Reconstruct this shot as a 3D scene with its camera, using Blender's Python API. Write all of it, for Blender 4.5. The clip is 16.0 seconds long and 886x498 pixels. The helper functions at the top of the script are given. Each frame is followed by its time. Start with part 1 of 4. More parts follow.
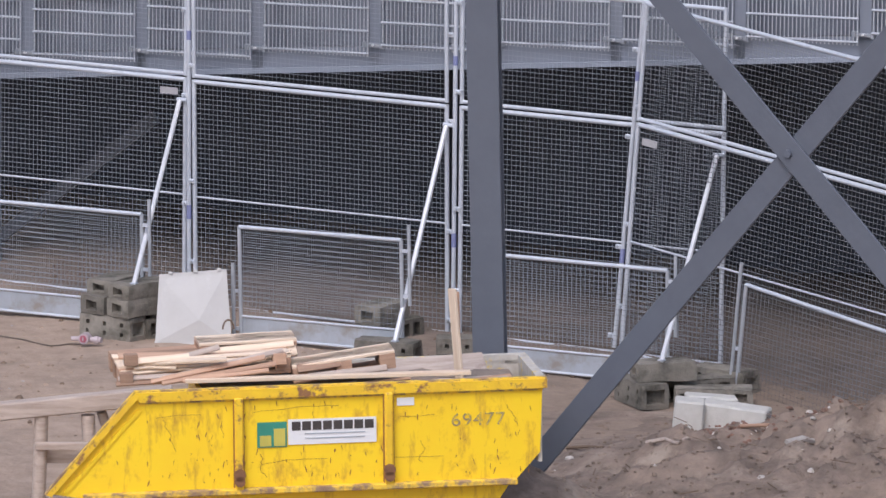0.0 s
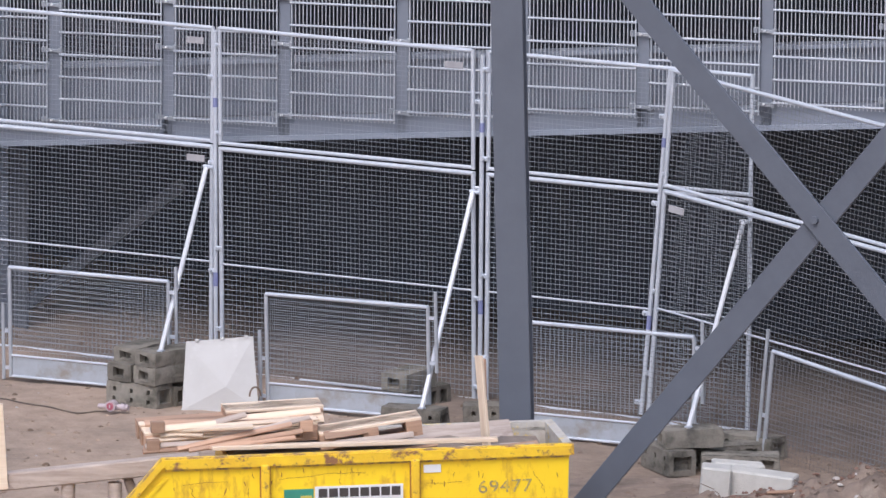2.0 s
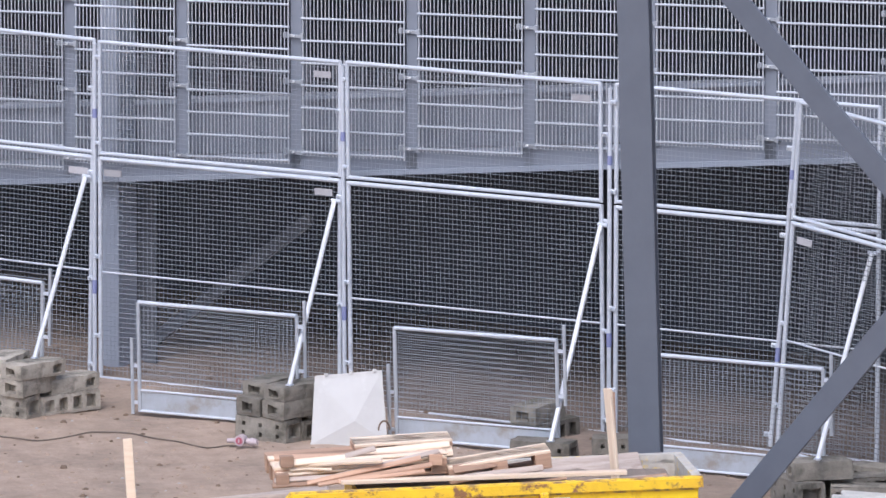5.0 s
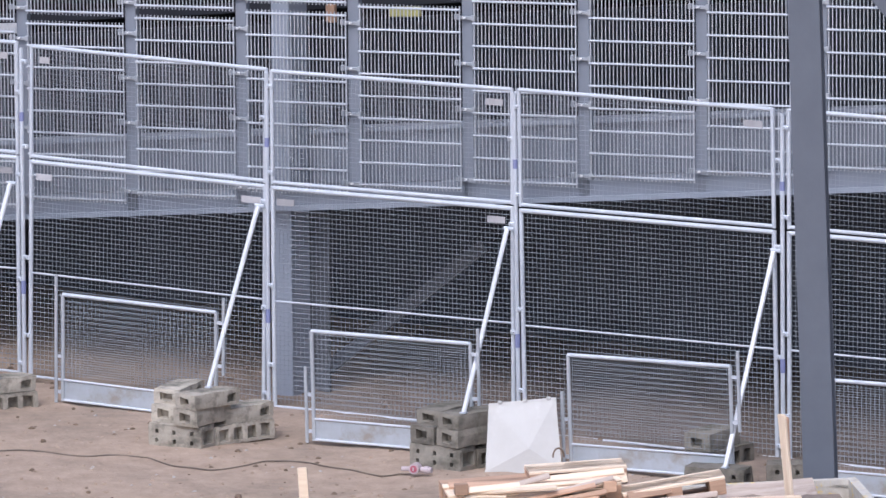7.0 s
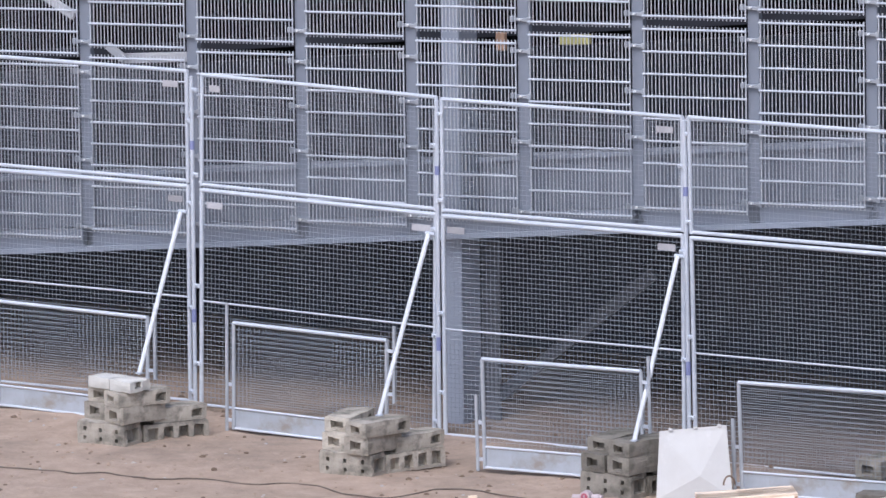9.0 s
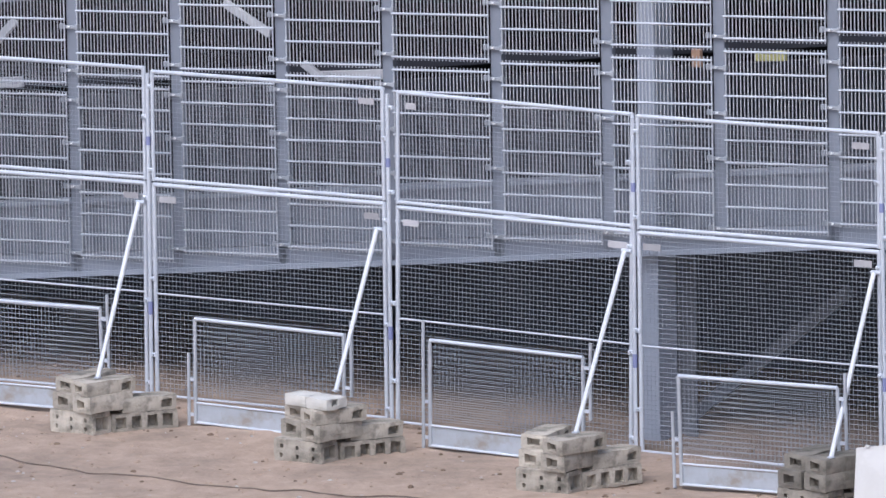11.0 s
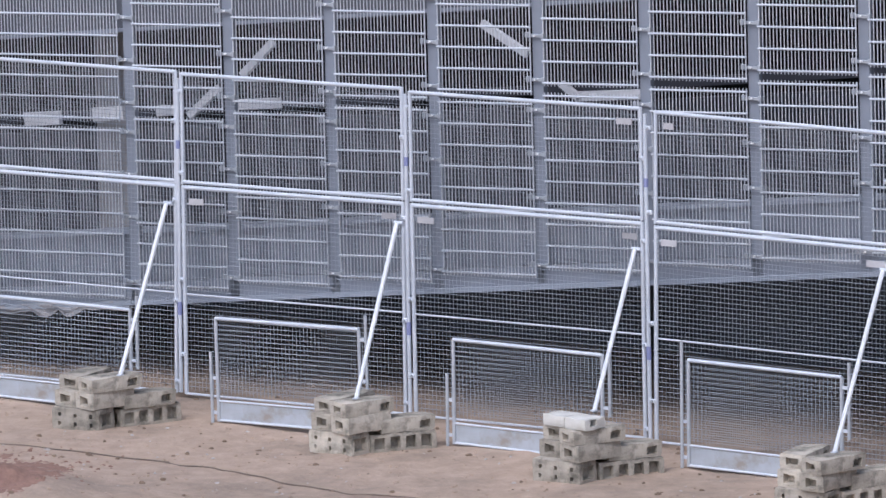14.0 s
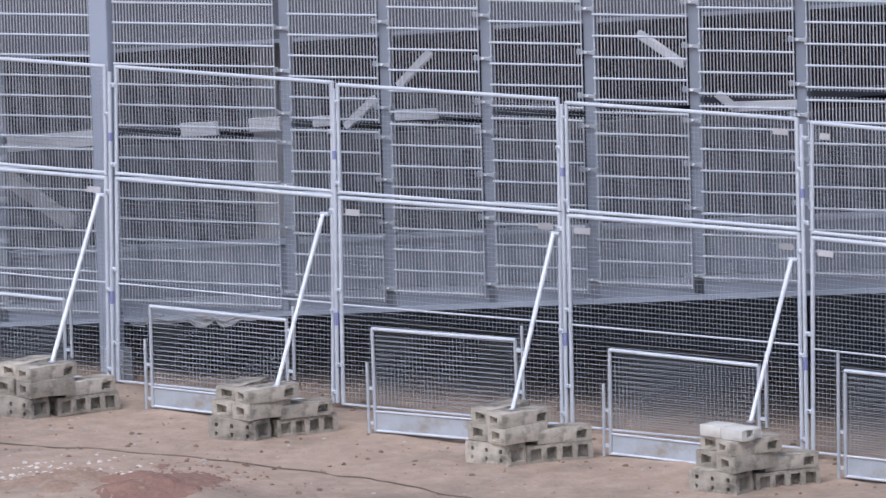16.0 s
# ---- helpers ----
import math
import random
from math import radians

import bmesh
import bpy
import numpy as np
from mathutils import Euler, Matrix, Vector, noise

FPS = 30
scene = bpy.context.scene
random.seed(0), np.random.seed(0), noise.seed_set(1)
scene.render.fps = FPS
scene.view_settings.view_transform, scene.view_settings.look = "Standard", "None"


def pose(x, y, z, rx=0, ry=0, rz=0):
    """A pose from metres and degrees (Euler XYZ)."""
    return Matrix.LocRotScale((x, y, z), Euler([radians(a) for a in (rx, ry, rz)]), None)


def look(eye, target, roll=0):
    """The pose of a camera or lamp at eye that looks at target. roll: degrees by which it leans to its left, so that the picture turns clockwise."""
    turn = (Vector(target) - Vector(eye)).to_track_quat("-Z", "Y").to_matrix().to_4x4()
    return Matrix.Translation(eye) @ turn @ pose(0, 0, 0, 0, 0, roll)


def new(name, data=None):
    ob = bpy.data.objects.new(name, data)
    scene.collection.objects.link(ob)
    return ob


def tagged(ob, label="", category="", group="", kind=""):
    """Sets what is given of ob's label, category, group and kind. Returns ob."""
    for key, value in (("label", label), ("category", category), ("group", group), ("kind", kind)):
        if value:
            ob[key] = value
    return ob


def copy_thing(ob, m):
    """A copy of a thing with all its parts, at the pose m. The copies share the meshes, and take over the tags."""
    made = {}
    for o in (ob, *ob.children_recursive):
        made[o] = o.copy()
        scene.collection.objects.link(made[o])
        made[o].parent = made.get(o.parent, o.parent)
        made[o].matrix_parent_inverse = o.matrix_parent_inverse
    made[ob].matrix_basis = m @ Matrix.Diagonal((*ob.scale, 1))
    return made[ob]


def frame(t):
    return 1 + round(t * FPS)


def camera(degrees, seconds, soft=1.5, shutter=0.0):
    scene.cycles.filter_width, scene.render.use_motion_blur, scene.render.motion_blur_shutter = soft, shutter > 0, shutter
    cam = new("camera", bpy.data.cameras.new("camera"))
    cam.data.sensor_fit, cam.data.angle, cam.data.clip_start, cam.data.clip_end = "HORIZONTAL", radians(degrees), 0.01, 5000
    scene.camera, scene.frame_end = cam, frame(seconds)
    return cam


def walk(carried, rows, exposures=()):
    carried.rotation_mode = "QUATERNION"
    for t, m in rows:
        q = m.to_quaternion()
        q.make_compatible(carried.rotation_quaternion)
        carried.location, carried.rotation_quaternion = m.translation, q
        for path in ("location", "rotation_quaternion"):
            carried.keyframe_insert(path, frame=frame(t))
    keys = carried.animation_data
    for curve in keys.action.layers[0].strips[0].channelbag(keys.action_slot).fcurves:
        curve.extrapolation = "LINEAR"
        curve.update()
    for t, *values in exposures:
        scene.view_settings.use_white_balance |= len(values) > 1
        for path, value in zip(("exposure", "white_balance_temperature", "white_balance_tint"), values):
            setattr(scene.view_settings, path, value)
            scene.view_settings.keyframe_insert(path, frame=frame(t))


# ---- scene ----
# ---- camera: stands still on a long lens and turns ----
cam = camera(5.611, 16.0, soft=1.5, shutter=0.2)
EYE = 14.0
ROWS = [
    (0.0, 79.9920, -0.5482, -2.0137),
    (0.5, 80.1097, -0.6216, -1.9764),
    (1.0, 80.2320, -0.5364, -1.9514),
    (1.5, 80.3303, -0.5299, -1.9069),
    (2.0, 80.4149, -0.4516, -1.8591),
    (2.5, 80.4747, -0.4198, -1.7972),
    (3.0, 80.5177, -0.3558, -1.7229),
    (3.2, 80.5265, -0.3600, -1.6880),
    (5.3, 80.6446, 0.0400, -0.9590),
    (5.5, 80.6605, 0.1036, -0.8570),
    (6.0, 80.7079, 0.2342, -0.5897),
    (6.5, 80.7517, 0.3824, -0.3485),
    (7.0, 80.8006, 0.5078, -0.0827),
    (7.5, 80.8479, 0.5786, 0.1709),
    (8.0, 80.8998, 0.6393, 0.4468),
    (8.5, 80.9465, 0.7193, 0.6979),
    (8.7, 80.9640, 0.7400, 0.8045),
    (10.8, 81.1068, 1.0500, 2.0460),
    (11.0, 81.1171, 1.0852, 2.1778),
    (11.5, 81.1455, 1.1609, 2.4979),
    (12.0, 81.1756, 1.3060, 2.8224),
    (12.5, 81.2040, 1.3513, 3.1007),
    (13.0, 81.2326, 1.4118, 3.3610),
    (13.5, 81.2567, 1.4546, 3.5656),
    (14.0, 81.2813, 1.4783, 3.7723),
    (14.5, 81.3027, 1.5100, 3.9616),
    (15.0, 81.3243, 1.5596, 4.1648),
    (15.5, 81.3412, 1.5673, 4.3585),
    (16.0, 81.3744, 1.6419, 4.7509),
]
# the clip's camera cools and brightens a little as the yellow skip leaves the picture
TONE = ((0.0, 0.08, 5930, 13), (3.0, 0.32, 5850, 12), (5.5, 0.4, 5730, 12), (11.0, 0.4, 5680, 11), (16.0, 0.27, 5660, 11))
walk(cam, [(t, pose(0, 0, EYE, rx, ry, rz)) for t, rx, ry, rz in ROWS], TONE)

# ---- light: flat overcast day ----
world = bpy.data.worlds.new("overcast_sky")
scene.world = world
world.use_nodes = True
wn = world.node_tree.nodes
sky = wn.new("ShaderNodeTexSky")
sky.sky_type = "NISHITA"
sky.sun_disc = False
SUN_ELEV, SUN_ROT = radians(52), radians(200)
sky.sun_elevation, sky.sun_rotation = SUN_ELEV, SUN_ROT
sky.dust_density, sky.air_density = 4.0, 1.0
world.node_tree.links.new(sky.outputs[0], wn["Background"].inputs[0])
wn["Background"].inputs[1].default_value = 0.14
sun_data = bpy.data.lights.new("sun", "SUN")
sun_data.energy, sun_data.angle, sun_data.color = 1.4, radians(40), (1.0, 0.97, 0.94)
sun = new("sun", sun_data)
sun.matrix_world = look((0, 0, 60), (0 - 60 * math.sin(SUN_ROT) / math.tan(SUN_ELEV) * 1.0, 0 - 60 * math.cos(SUN_ROT) / math.tan(SUN_ELEV), 0))

# ---- materials ----


def material(name, base, rough=0.6, metal=0.0, second=None, scale=6.0, amount=0.5, bump=0.0, bump_scale=60.0, third=None, third_scale=1.5, third_cut=(0.55, 0.7), random_value=0.0, stretch=None):
    """Base colour broken by fine noise towards `second`, large blotches of `third`, and noise relief."""
    m = bpy.data.materials.new(name)
    m.use_nodes = True
    nt = m.node_tree
    nodes, links = nt.nodes, nt.links
    bsdf = nodes["Principled BSDF"]
    bsdf.inputs["Roughness"].default_value = rough
    bsdf.inputs["Metallic"].default_value = metal
    co = nodes.new("ShaderNodeTexCoord")
    n1 = nodes.new("ShaderNodeTexNoise")
    n1.inputs["Scale"].default_value, n1.inputs["Detail"].default_value, n1.inputs["Roughness"].default_value = scale, 6, 0.65
    links.new(co.outputs["Object"], n1.inputs["Vector"])
    if stretch:
        grain = nodes.new("ShaderNodeMapping")
        grain.inputs["Scale"].default_value = stretch
        links.new(co.outputs["Object"], grain.inputs["Vector"])
        links.new(grain.outputs["Vector"], n1.inputs["Vector"])
    ramp = nodes.new("ShaderNodeMapRange")
    ramp.inputs["From Min"].default_value, ramp.inputs["From Max"].default_value = 0.3, 0.7
    ramp.inputs["To Max"].default_value = amount
    links.new(n1.outputs["Fac"], ramp.inputs["Value"])
    mix = nodes.new("ShaderNodeMix")
    mix.data_type = "RGBA"
    second = second or tuple(c * 0.7 for c in base)
    mix.inputs["A"].default_value, mix.inputs["B"].default_value = (*base, 1), (*second, 1)
    links.new(ramp.outputs[0], mix.inputs["Factor"])
    out = mix.outputs["Result"]
    if third:
        n2 = nodes.new("ShaderNodeTexNoise")
        n2.inputs["Scale"].default_value, n2.inputs["Detail"].default_value, n2.inputs["Roughness"].default_value = third_scale, 8, 0.7
        links.new(co.outputs["Object"], n2.inputs["Vector"])
        r2 = nodes.new("ShaderNodeMapRange")
        r2.inputs["From Min"].default_value, r2.inputs["From Max"].default_value = third_cut
        links.new(n2.outputs["Fac"], r2.inputs["Value"])
        mix2 = nodes.new("ShaderNodeMix")
        mix2.data_type = "RGBA"
        links.new(r2.outputs[0], mix2.inputs["Factor"])
        links.new(out, mix2.inputs["A"])
        mix2.inputs["B"].default_value = (*third, 1)
        out = mix2.outputs["Result"]
    if random_value:
        info = nodes.new("ShaderNodeObjectInfo")
        mr = nodes.new("ShaderNodeMapRange")
        mr.inputs["To Min"].default_value, mr.inputs["To Max"].default_value = 1 - random_value, 1 + random_value
        links.new(info.outputs["Random"], mr.inputs["Value"])
        hsv = nodes.new("ShaderNodeHueSaturation")
        links.new(mr.outputs[0], hsv.inputs["Value"])
        links.new(out, hsv.inputs["Color"])
        out = hsv.outputs["Color"]
    links.new(out, bsdf.inputs["Base Color"])
    if bump:
        n3 = nodes.new("ShaderNodeTexNoise")
        n3.inputs["Scale"].default_value, n3.inputs["Detail"].default_value = bump_scale, 5
        links.new(co.outputs["Object"], n3.inputs["Vector"])
        b = nodes.new("ShaderNodeBump")
        b.inputs["Strength"].default_value, b.inputs["Distance"].default_value = bump, 0.02
        links.new(n3.outputs["Fac"], b.inputs["Height"])
        links.new(b.outputs["Normal"], bsdf.inputs["Normal"])
    return m


GALV = material("galvanised_tube", (0.62, 0.65, 0.71), 0.45, 0.25, (0.47, 0.5, 0.56), 9, 0.6)
# shaded copy of the tube metal for barrier uprights; top rails keep the bright one
SHADETUBE = material("shaded_galvanised_tube", (0.46, 0.48, 0.52), 0.5, 0.25, (0.34, 0.355, 0.39), 7, 0.7)
WIRE = material("galvanised_wire", (0.34, 0.372, 0.42), 0.5, 0.25, (0.2, 0.225, 0.26), 1.3, 0.75)
MUDWIRE = material("mud_caked_wire", (0.2, 0.185, 0.175), 0.8, 0.1, (0.13, 0.115, 0.1), 3, 0.8)
# darker wire, used on the fence return only
DULLWIRE = material("dull_wire", (0.24, 0.255, 0.28), 0.6, 0.2, (0.16, 0.165, 0.175), 2, 0.8)
CLIP = material("zinc_clip", (0.42, 0.44, 0.48), 0.45, 0.3, (0.3, 0.315, 0.35), 9, 0.7)
BAR = material("screen_bar", (0.66, 0.68, 0.72), 0.42, 0.3, (0.46, 0.48, 0.53), 3, 0.75)
ALU = material("prop_aluminium", (0.9, 0.9, 0.91), 0.3, 0.35, (0.72, 0.73, 0.76), 9, 0.5)
PLATE = material("zinc_sheet", (0.5, 0.545, 0.61), 0.45, 0.35, (0.38, 0.4, 0.43), 5, 0.8, third=(0.34, 0.31, 0.28), third_scale=3.0, third_cut=(0.52, 0.68))
POSTM = material("painted_post", (0.24, 0.26, 0.31), 0.5, 0.1, (0.19, 0.21, 0.25), 5, 0.6)
COLUMN = material("pale_column", (0.33, 0.36, 0.43), 0.5, 0.0, (0.27, 0.3, 0.36), 2, 0.6)
FASCIA = material("fascia_sheet", (0.27, 0.295, 0.35), 0.5, 0.1, (0.22, 0.24, 0.29), 2, 0.6)
STEEL = material("dark_steel_paint", (0.124, 0.137, 0.168), 0.45, 0.0, (0.1, 0.111, 0.138), 3, 0.7, bump=0.06, bump_scale=20)
UPSTAND = material("upstand_sheet", (0.2, 0.22, 0.265), 0.5, 0.1, (0.155, 0.17, 0.21), 2, 0.6)
CONC = material("deck_concrete", (0.19, 0.195, 0.215), 0.85, 0.0, (0.13, 0.135, 0.15), 1.2, 0.7, bump=0.1, bump_scale=15)
# dark wall tone that holds the shade of the recess under the ramp
SHADEWALL = material("recess_shade", (0.074, 0.082, 0.103), 0.95, 0.0, (0.042, 0.044, 0.053), 0.8, 0.8, third=(0.095, 0.094, 0.098), third_scale=0.5)
# near-black back wall: the shade of the deep interior is in the colour
DEEPSHADE = material("interior_shade", (0.013, 0.014, 0.018), 0.95, 0.0, (0.008, 0.008, 0.011), 0.8, 0.8, third=(0.045, 0.046, 0.055), third_scale=0.6)
BLOCK = material("cast_block", (0.48, 0.43, 0.365), 0.95, 0.0, (0.26, 0.235, 0.195), 7, 0.9, 0.6, 70, third=(0.13, 0.12, 0.1), third_scale=3.5, third_cut=(0.5, 0.68), random_value=0.25)
BLOCKD = material("mud_stained_block", (0.26, 0.235, 0.2), 0.95, 0.0, (0.15, 0.137, 0.115), 9, 0.9, 0.6, 70, third=(0.08, 0.075, 0.06), third_scale=3.5, third_cut=(0.5, 0.68), random_value=0.25)
BLOCKW = material("pale_block", (0.62, 0.6, 0.56), 0.9, 0.0, (0.48, 0.46, 0.42), 8, 0.7, 0.4, 90)
SAND = material("sandy_soil", (0.43, 0.325, 0.25), 0.95, 0.0, (0.265, 0.196, 0.148), 4.0, 0.8, 0.9, 14, third=(0.19, 0.15, 0.12), third_scale=0.55, third_cut=(0.5, 0.72))
YELLOW = material("yellow_paint", (0.98, 0.69, 0.014), 0.4, 0.0, (0.93, 0.58, 0.016), 1.5, 0.7, 0.12, 9, third=(0.66, 0.38, 0.03), third_scale=5.0, third_cut=(0.56, 0.7))
RUST = material("rusty_rim", (0.4, 0.27, 0.15), 0.85, 0.0, (0.2, 0.12, 0.085), 11, 0.9, 0.3, 40, third=(0.86, 0.57, 0.05), third_scale=8, third_cut=(0.42, 0.56))
INNER = material("chalky_inner_paint", (0.6, 0.57, 0.52), 0.8, 0.0, (0.4, 0.35, 0.3), 9, 0.8, 0.2, 30, third=(0.75, 0.54, 0.12), third_scale=7, third_cut=(0.56, 0.64))
RIM = material("rust_chipped_yellow_rim", (0.9, 0.6, 0.02), 0.5, 0.0, (0.72, 0.42, 0.03), 5, 0.8, 0.25, 30, third=(0.27, 0.13, 0.06), third_scale=7, third_cut=(0.54, 0.62))
STREAK = material("rust_streak", (0.42, 0.2, 0.05), 0.8, 0.0, (0.24, 0.1, 0.035), 12, 0.9)
LUGRUST = material("dark_lug_rust", (0.16, 0.075, 0.045), 0.85, 0.0, (0.3, 0.15, 0.06), 14, 0.8)
STENCIL = material("worn_stencil_paint", (0.25, 0.2, 0.13), 0.7, 0.0, (0.5, 0.38, 0.1), 14, 0.9, third=(0.92, 0.63, 0.014), third_scale=16, third_cut=(0.5, 0.6))
WOOD = material("raw_timber", (0.52, 0.34, 0.235), 0.75, 0.0, (0.36, 0.22, 0.15), 5, 0.9, 0.15, 30, random_value=0.3, stretch=(0.5, 7, 7))
PALEWOOD = material("fresh_timber", (0.86, 0.72, 0.57), 0.7, 0.0, (0.7, 0.52, 0.37), 4, 0.9, 0.1, 30, random_value=0.15, stretch=(0.5, 7, 7))
OLDWOOD = material("weathered_timber", (0.56, 0.47, 0.41), 0.85, 0.0, (0.34, 0.265, 0.22), 6, 0.9, 0.3, 30, third=(0.3, 0.23, 0.19), third_scale=4, third_cut=(0.62, 0.7), stretch=(0.5, 4, 4))
PLASTIC = material("milky_plastic", (0.57, 0.56, 0.55), 0.35, 0.0, (0.47, 0.455, 0.44), 3, 0.6, third=(0.6, 0.59, 0.58), third_scale=4)
WHITE = material("white_tag", (0.8, 0.8, 0.8), 0.5, 0.0, (0.68, 0.68, 0.68), 9, 0.5)
TAG = material("faded_tag", (0.4, 0.39, 0.41), 0.6, 0.0, (0.3, 0.29, 0.3), 12, 0.7, random_value=0.25)
DARKRAIL = material("dark_rail_paint", (0.03, 0.032, 0.045), 0.6, 0.0, (0.02, 0.021, 0.03), 3, 0.6)
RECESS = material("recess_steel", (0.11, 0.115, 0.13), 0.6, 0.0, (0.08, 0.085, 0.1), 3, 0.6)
BLUE = material("blue_tape", (0.2, 0.22, 0.42), 0.5, 0.0, (0.3, 0.32, 0.46), 9, 0.5)
BLACK = material("black_rubber", (0.045, 0.038, 0.036), 0.7, 0.0, (0.09, 0.075, 0.065), 9, 0.5)
CABLEM = material("muddy_cable", (0.075, 0.058, 0.048), 0.8, 0.0, (0.22, 0.17, 0.135), 2.5, 0.9, third=(0.55, 0.5, 0.44), third_scale=1.6, third_cut=(0.66, 0.7))
GREEN = material("green_print", (0.05, 0.28, 0.2), 0.5)
OCHRE = material("ochre_print", (0.6, 0.52, 0.1), 0.5)
REDP = material("red_plastic", (0.42, 0.1, 0.15), 0.45)
PINK = material("pale_pink_plastic", (0.5, 0.42, 0.44), 0.5)
RUBBLE = material("rubble", (0.6, 0.56, 0.52), 0.9, 0.0, (0.4, 0.35, 0.32), 9, 0.8, random_value=0.3)
BROWNSOIL = material("brown_dug_soil", (0.36, 0.25, 0.18), 0.95, 0.0, (0.2, 0.135, 0.1), 6, 0.9, 0.9, 20, third=(0.42, 0.32, 0.24), third_scale=3, third_cut=(0.52, 0.66))
REDSOIL = material("red_soil", (0.28, 0.165, 0.125), 0.95, 0.0, (0.15, 0.085, 0.065), 6, 0.9, 0.9, 20, third=(0.34, 0.26, 0.2), third_scale=3, third_cut=(0.56, 0.68))
HEAP = material("damp_dug_soil", (0.31, 0.235, 0.185), 0.95, 0.0, (0.12, 0.09, 0.072), 3.2, 0.95, 1.0, 16, third=(0.37, 0.3, 0.24), third_scale=1.4, third_cut=(0.55, 0.7))
FILL = material("grey_fill", (0.3, 0.24, 0.2), 0.9, 0.0, (0.2, 0.16, 0.13), 5, 0.8, 0.4, 30)
ROOT = material("root_bark", (0.2, 0.14, 0.1), 0.9, 0.0, (0.12, 0.085, 0.06), 9, 0.8)
PALEP = material("pale_paint", (0.62, 0.62, 0.65), 0.6, 0.0, (0.5, 0.5, 0.53), 6, 0.6)
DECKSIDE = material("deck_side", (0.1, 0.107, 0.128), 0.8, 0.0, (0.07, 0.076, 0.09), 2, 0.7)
TARP = material("dusty_tarp", (0.38, 0.37, 0.38), 0.9, 0.0, (0.25, 0.235, 0.23), 5, 0.8)
LAMP = material("yellow_box", (0.62, 0.58, 0.22), 0.5)

# rust runs down the yellow paint
ynt = YELLOW.node_tree
yco, ymap, yn, yr, ymix = (ynt.nodes.new("ShaderNode" + k) for k in ("TexCoord", "Mapping", "TexNoise", "MapRange", "Mix"))
ymap.inputs["Scale"].default_value = (8.0, 8.0, 2.4)
yn.inputs["Scale"].default_value, yn.inputs["Detail"].default_value, yn.inputs["Roughness"].default_value = 1.0, 7, 0.7
yr.inputs["From Min"].default_value, yr.inputs["From Max"].default_value, yr.inputs["To Max"].default_value = 0.53, 0.7, 0.9
ymix.data_type = "RGBA"
ymix.inputs["B"].default_value = (0.5, 0.24, 0.04, 1)
ynt.links.new(yco.outputs["Object"], ymap.inputs["Vector"])
ynt.links.new(ymap.outputs["Vector"], yn.inputs["Vector"])
ynt.links.new(yn.outputs["Fac"], yr.inputs["Value"])
ynt.links.new(yr.outputs[0], ymix.inputs["Factor"])
ynt.links.new(ynt.nodes["Principled BSDF"].inputs["Base Color"].links[0].from_socket, ymix.inputs["A"])
ynt.links.new(ymix.outputs["Result"], ynt.nodes["Principled BSDF"].inputs["Base Color"])

# darker grey soil takes over from the sand beside the skip
snt = SAND.node_tree
sco, sep = snt.nodes.new("ShaderNodeTexCoord"), snt.nodes.new("ShaderNodeSeparateXYZ")
snt.links.new(sco.outputs["Object"], sep.inputs[0])
edge = snt.nodes.new("ShaderNodeTexNoise")
edge.inputs["Scale"].default_value, edge.inputs["Detail"].default_value = 0.9, 6
snt.links.new(sco.outputs["Object"], edge.inputs["Vector"])
wob = snt.nodes.new("ShaderNodeMath")
wob.operation, wob.inputs[1].default_value = "MULTIPLY_ADD", 5.0
snt.links.new(edge.outputs["Fac"], wob.inputs[0])
snt.links.new(sep.outputs["X"], wob.inputs[2])
zone = snt.nodes.new("ShaderNodeMapRange")
zone.inputs["From Min"].default_value, zone.inputs["From Max"].default_value = 3.6, 6.2
snt.links.new(wob.outputs[0], zone.inputs["Value"])
tone = snt.nodes.new("ShaderNodeMix")
tone.data_type, tone.blend_type = "RGBA", "MULTIPLY"
old = snt.nodes["Principled BSDF"].inputs["Base Color"].links[0].from_socket
snt.links.new(old, tone.inputs["A"])
tone.inputs["B"].default_value = (0.72, 0.72, 0.72, 1)
snt.links.new(zone.outputs[0], tone.inputs["Factor"])

# the ramp's shade, multiplied into the sand's colour behind the fence's higher end
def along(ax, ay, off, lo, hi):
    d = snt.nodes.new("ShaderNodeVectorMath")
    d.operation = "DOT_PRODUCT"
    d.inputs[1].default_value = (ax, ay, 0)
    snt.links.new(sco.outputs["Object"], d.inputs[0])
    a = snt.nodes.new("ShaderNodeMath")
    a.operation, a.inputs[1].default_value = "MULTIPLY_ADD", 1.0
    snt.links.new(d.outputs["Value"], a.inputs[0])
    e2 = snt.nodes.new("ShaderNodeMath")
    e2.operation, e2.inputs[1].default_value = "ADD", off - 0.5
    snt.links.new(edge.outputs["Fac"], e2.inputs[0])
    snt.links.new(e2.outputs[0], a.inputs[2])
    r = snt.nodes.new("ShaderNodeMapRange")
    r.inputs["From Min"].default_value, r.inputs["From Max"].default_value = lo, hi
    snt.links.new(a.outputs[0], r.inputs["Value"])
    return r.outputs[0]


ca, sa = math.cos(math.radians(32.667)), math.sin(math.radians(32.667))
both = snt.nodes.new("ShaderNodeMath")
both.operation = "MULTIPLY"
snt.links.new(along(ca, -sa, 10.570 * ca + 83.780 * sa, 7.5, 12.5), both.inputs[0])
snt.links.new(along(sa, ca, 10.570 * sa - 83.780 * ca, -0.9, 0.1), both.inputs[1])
ramp_shade = snt.nodes.new("ShaderNodeMix")
ramp_shade.data_type, ramp_shade.blend_type = "RGBA", "MULTIPLY"
snt.links.new(both.outputs[0], ramp_shade.inputs["Factor"])
snt.links.new(tone.outputs["Result"], ramp_shade.inputs["A"])
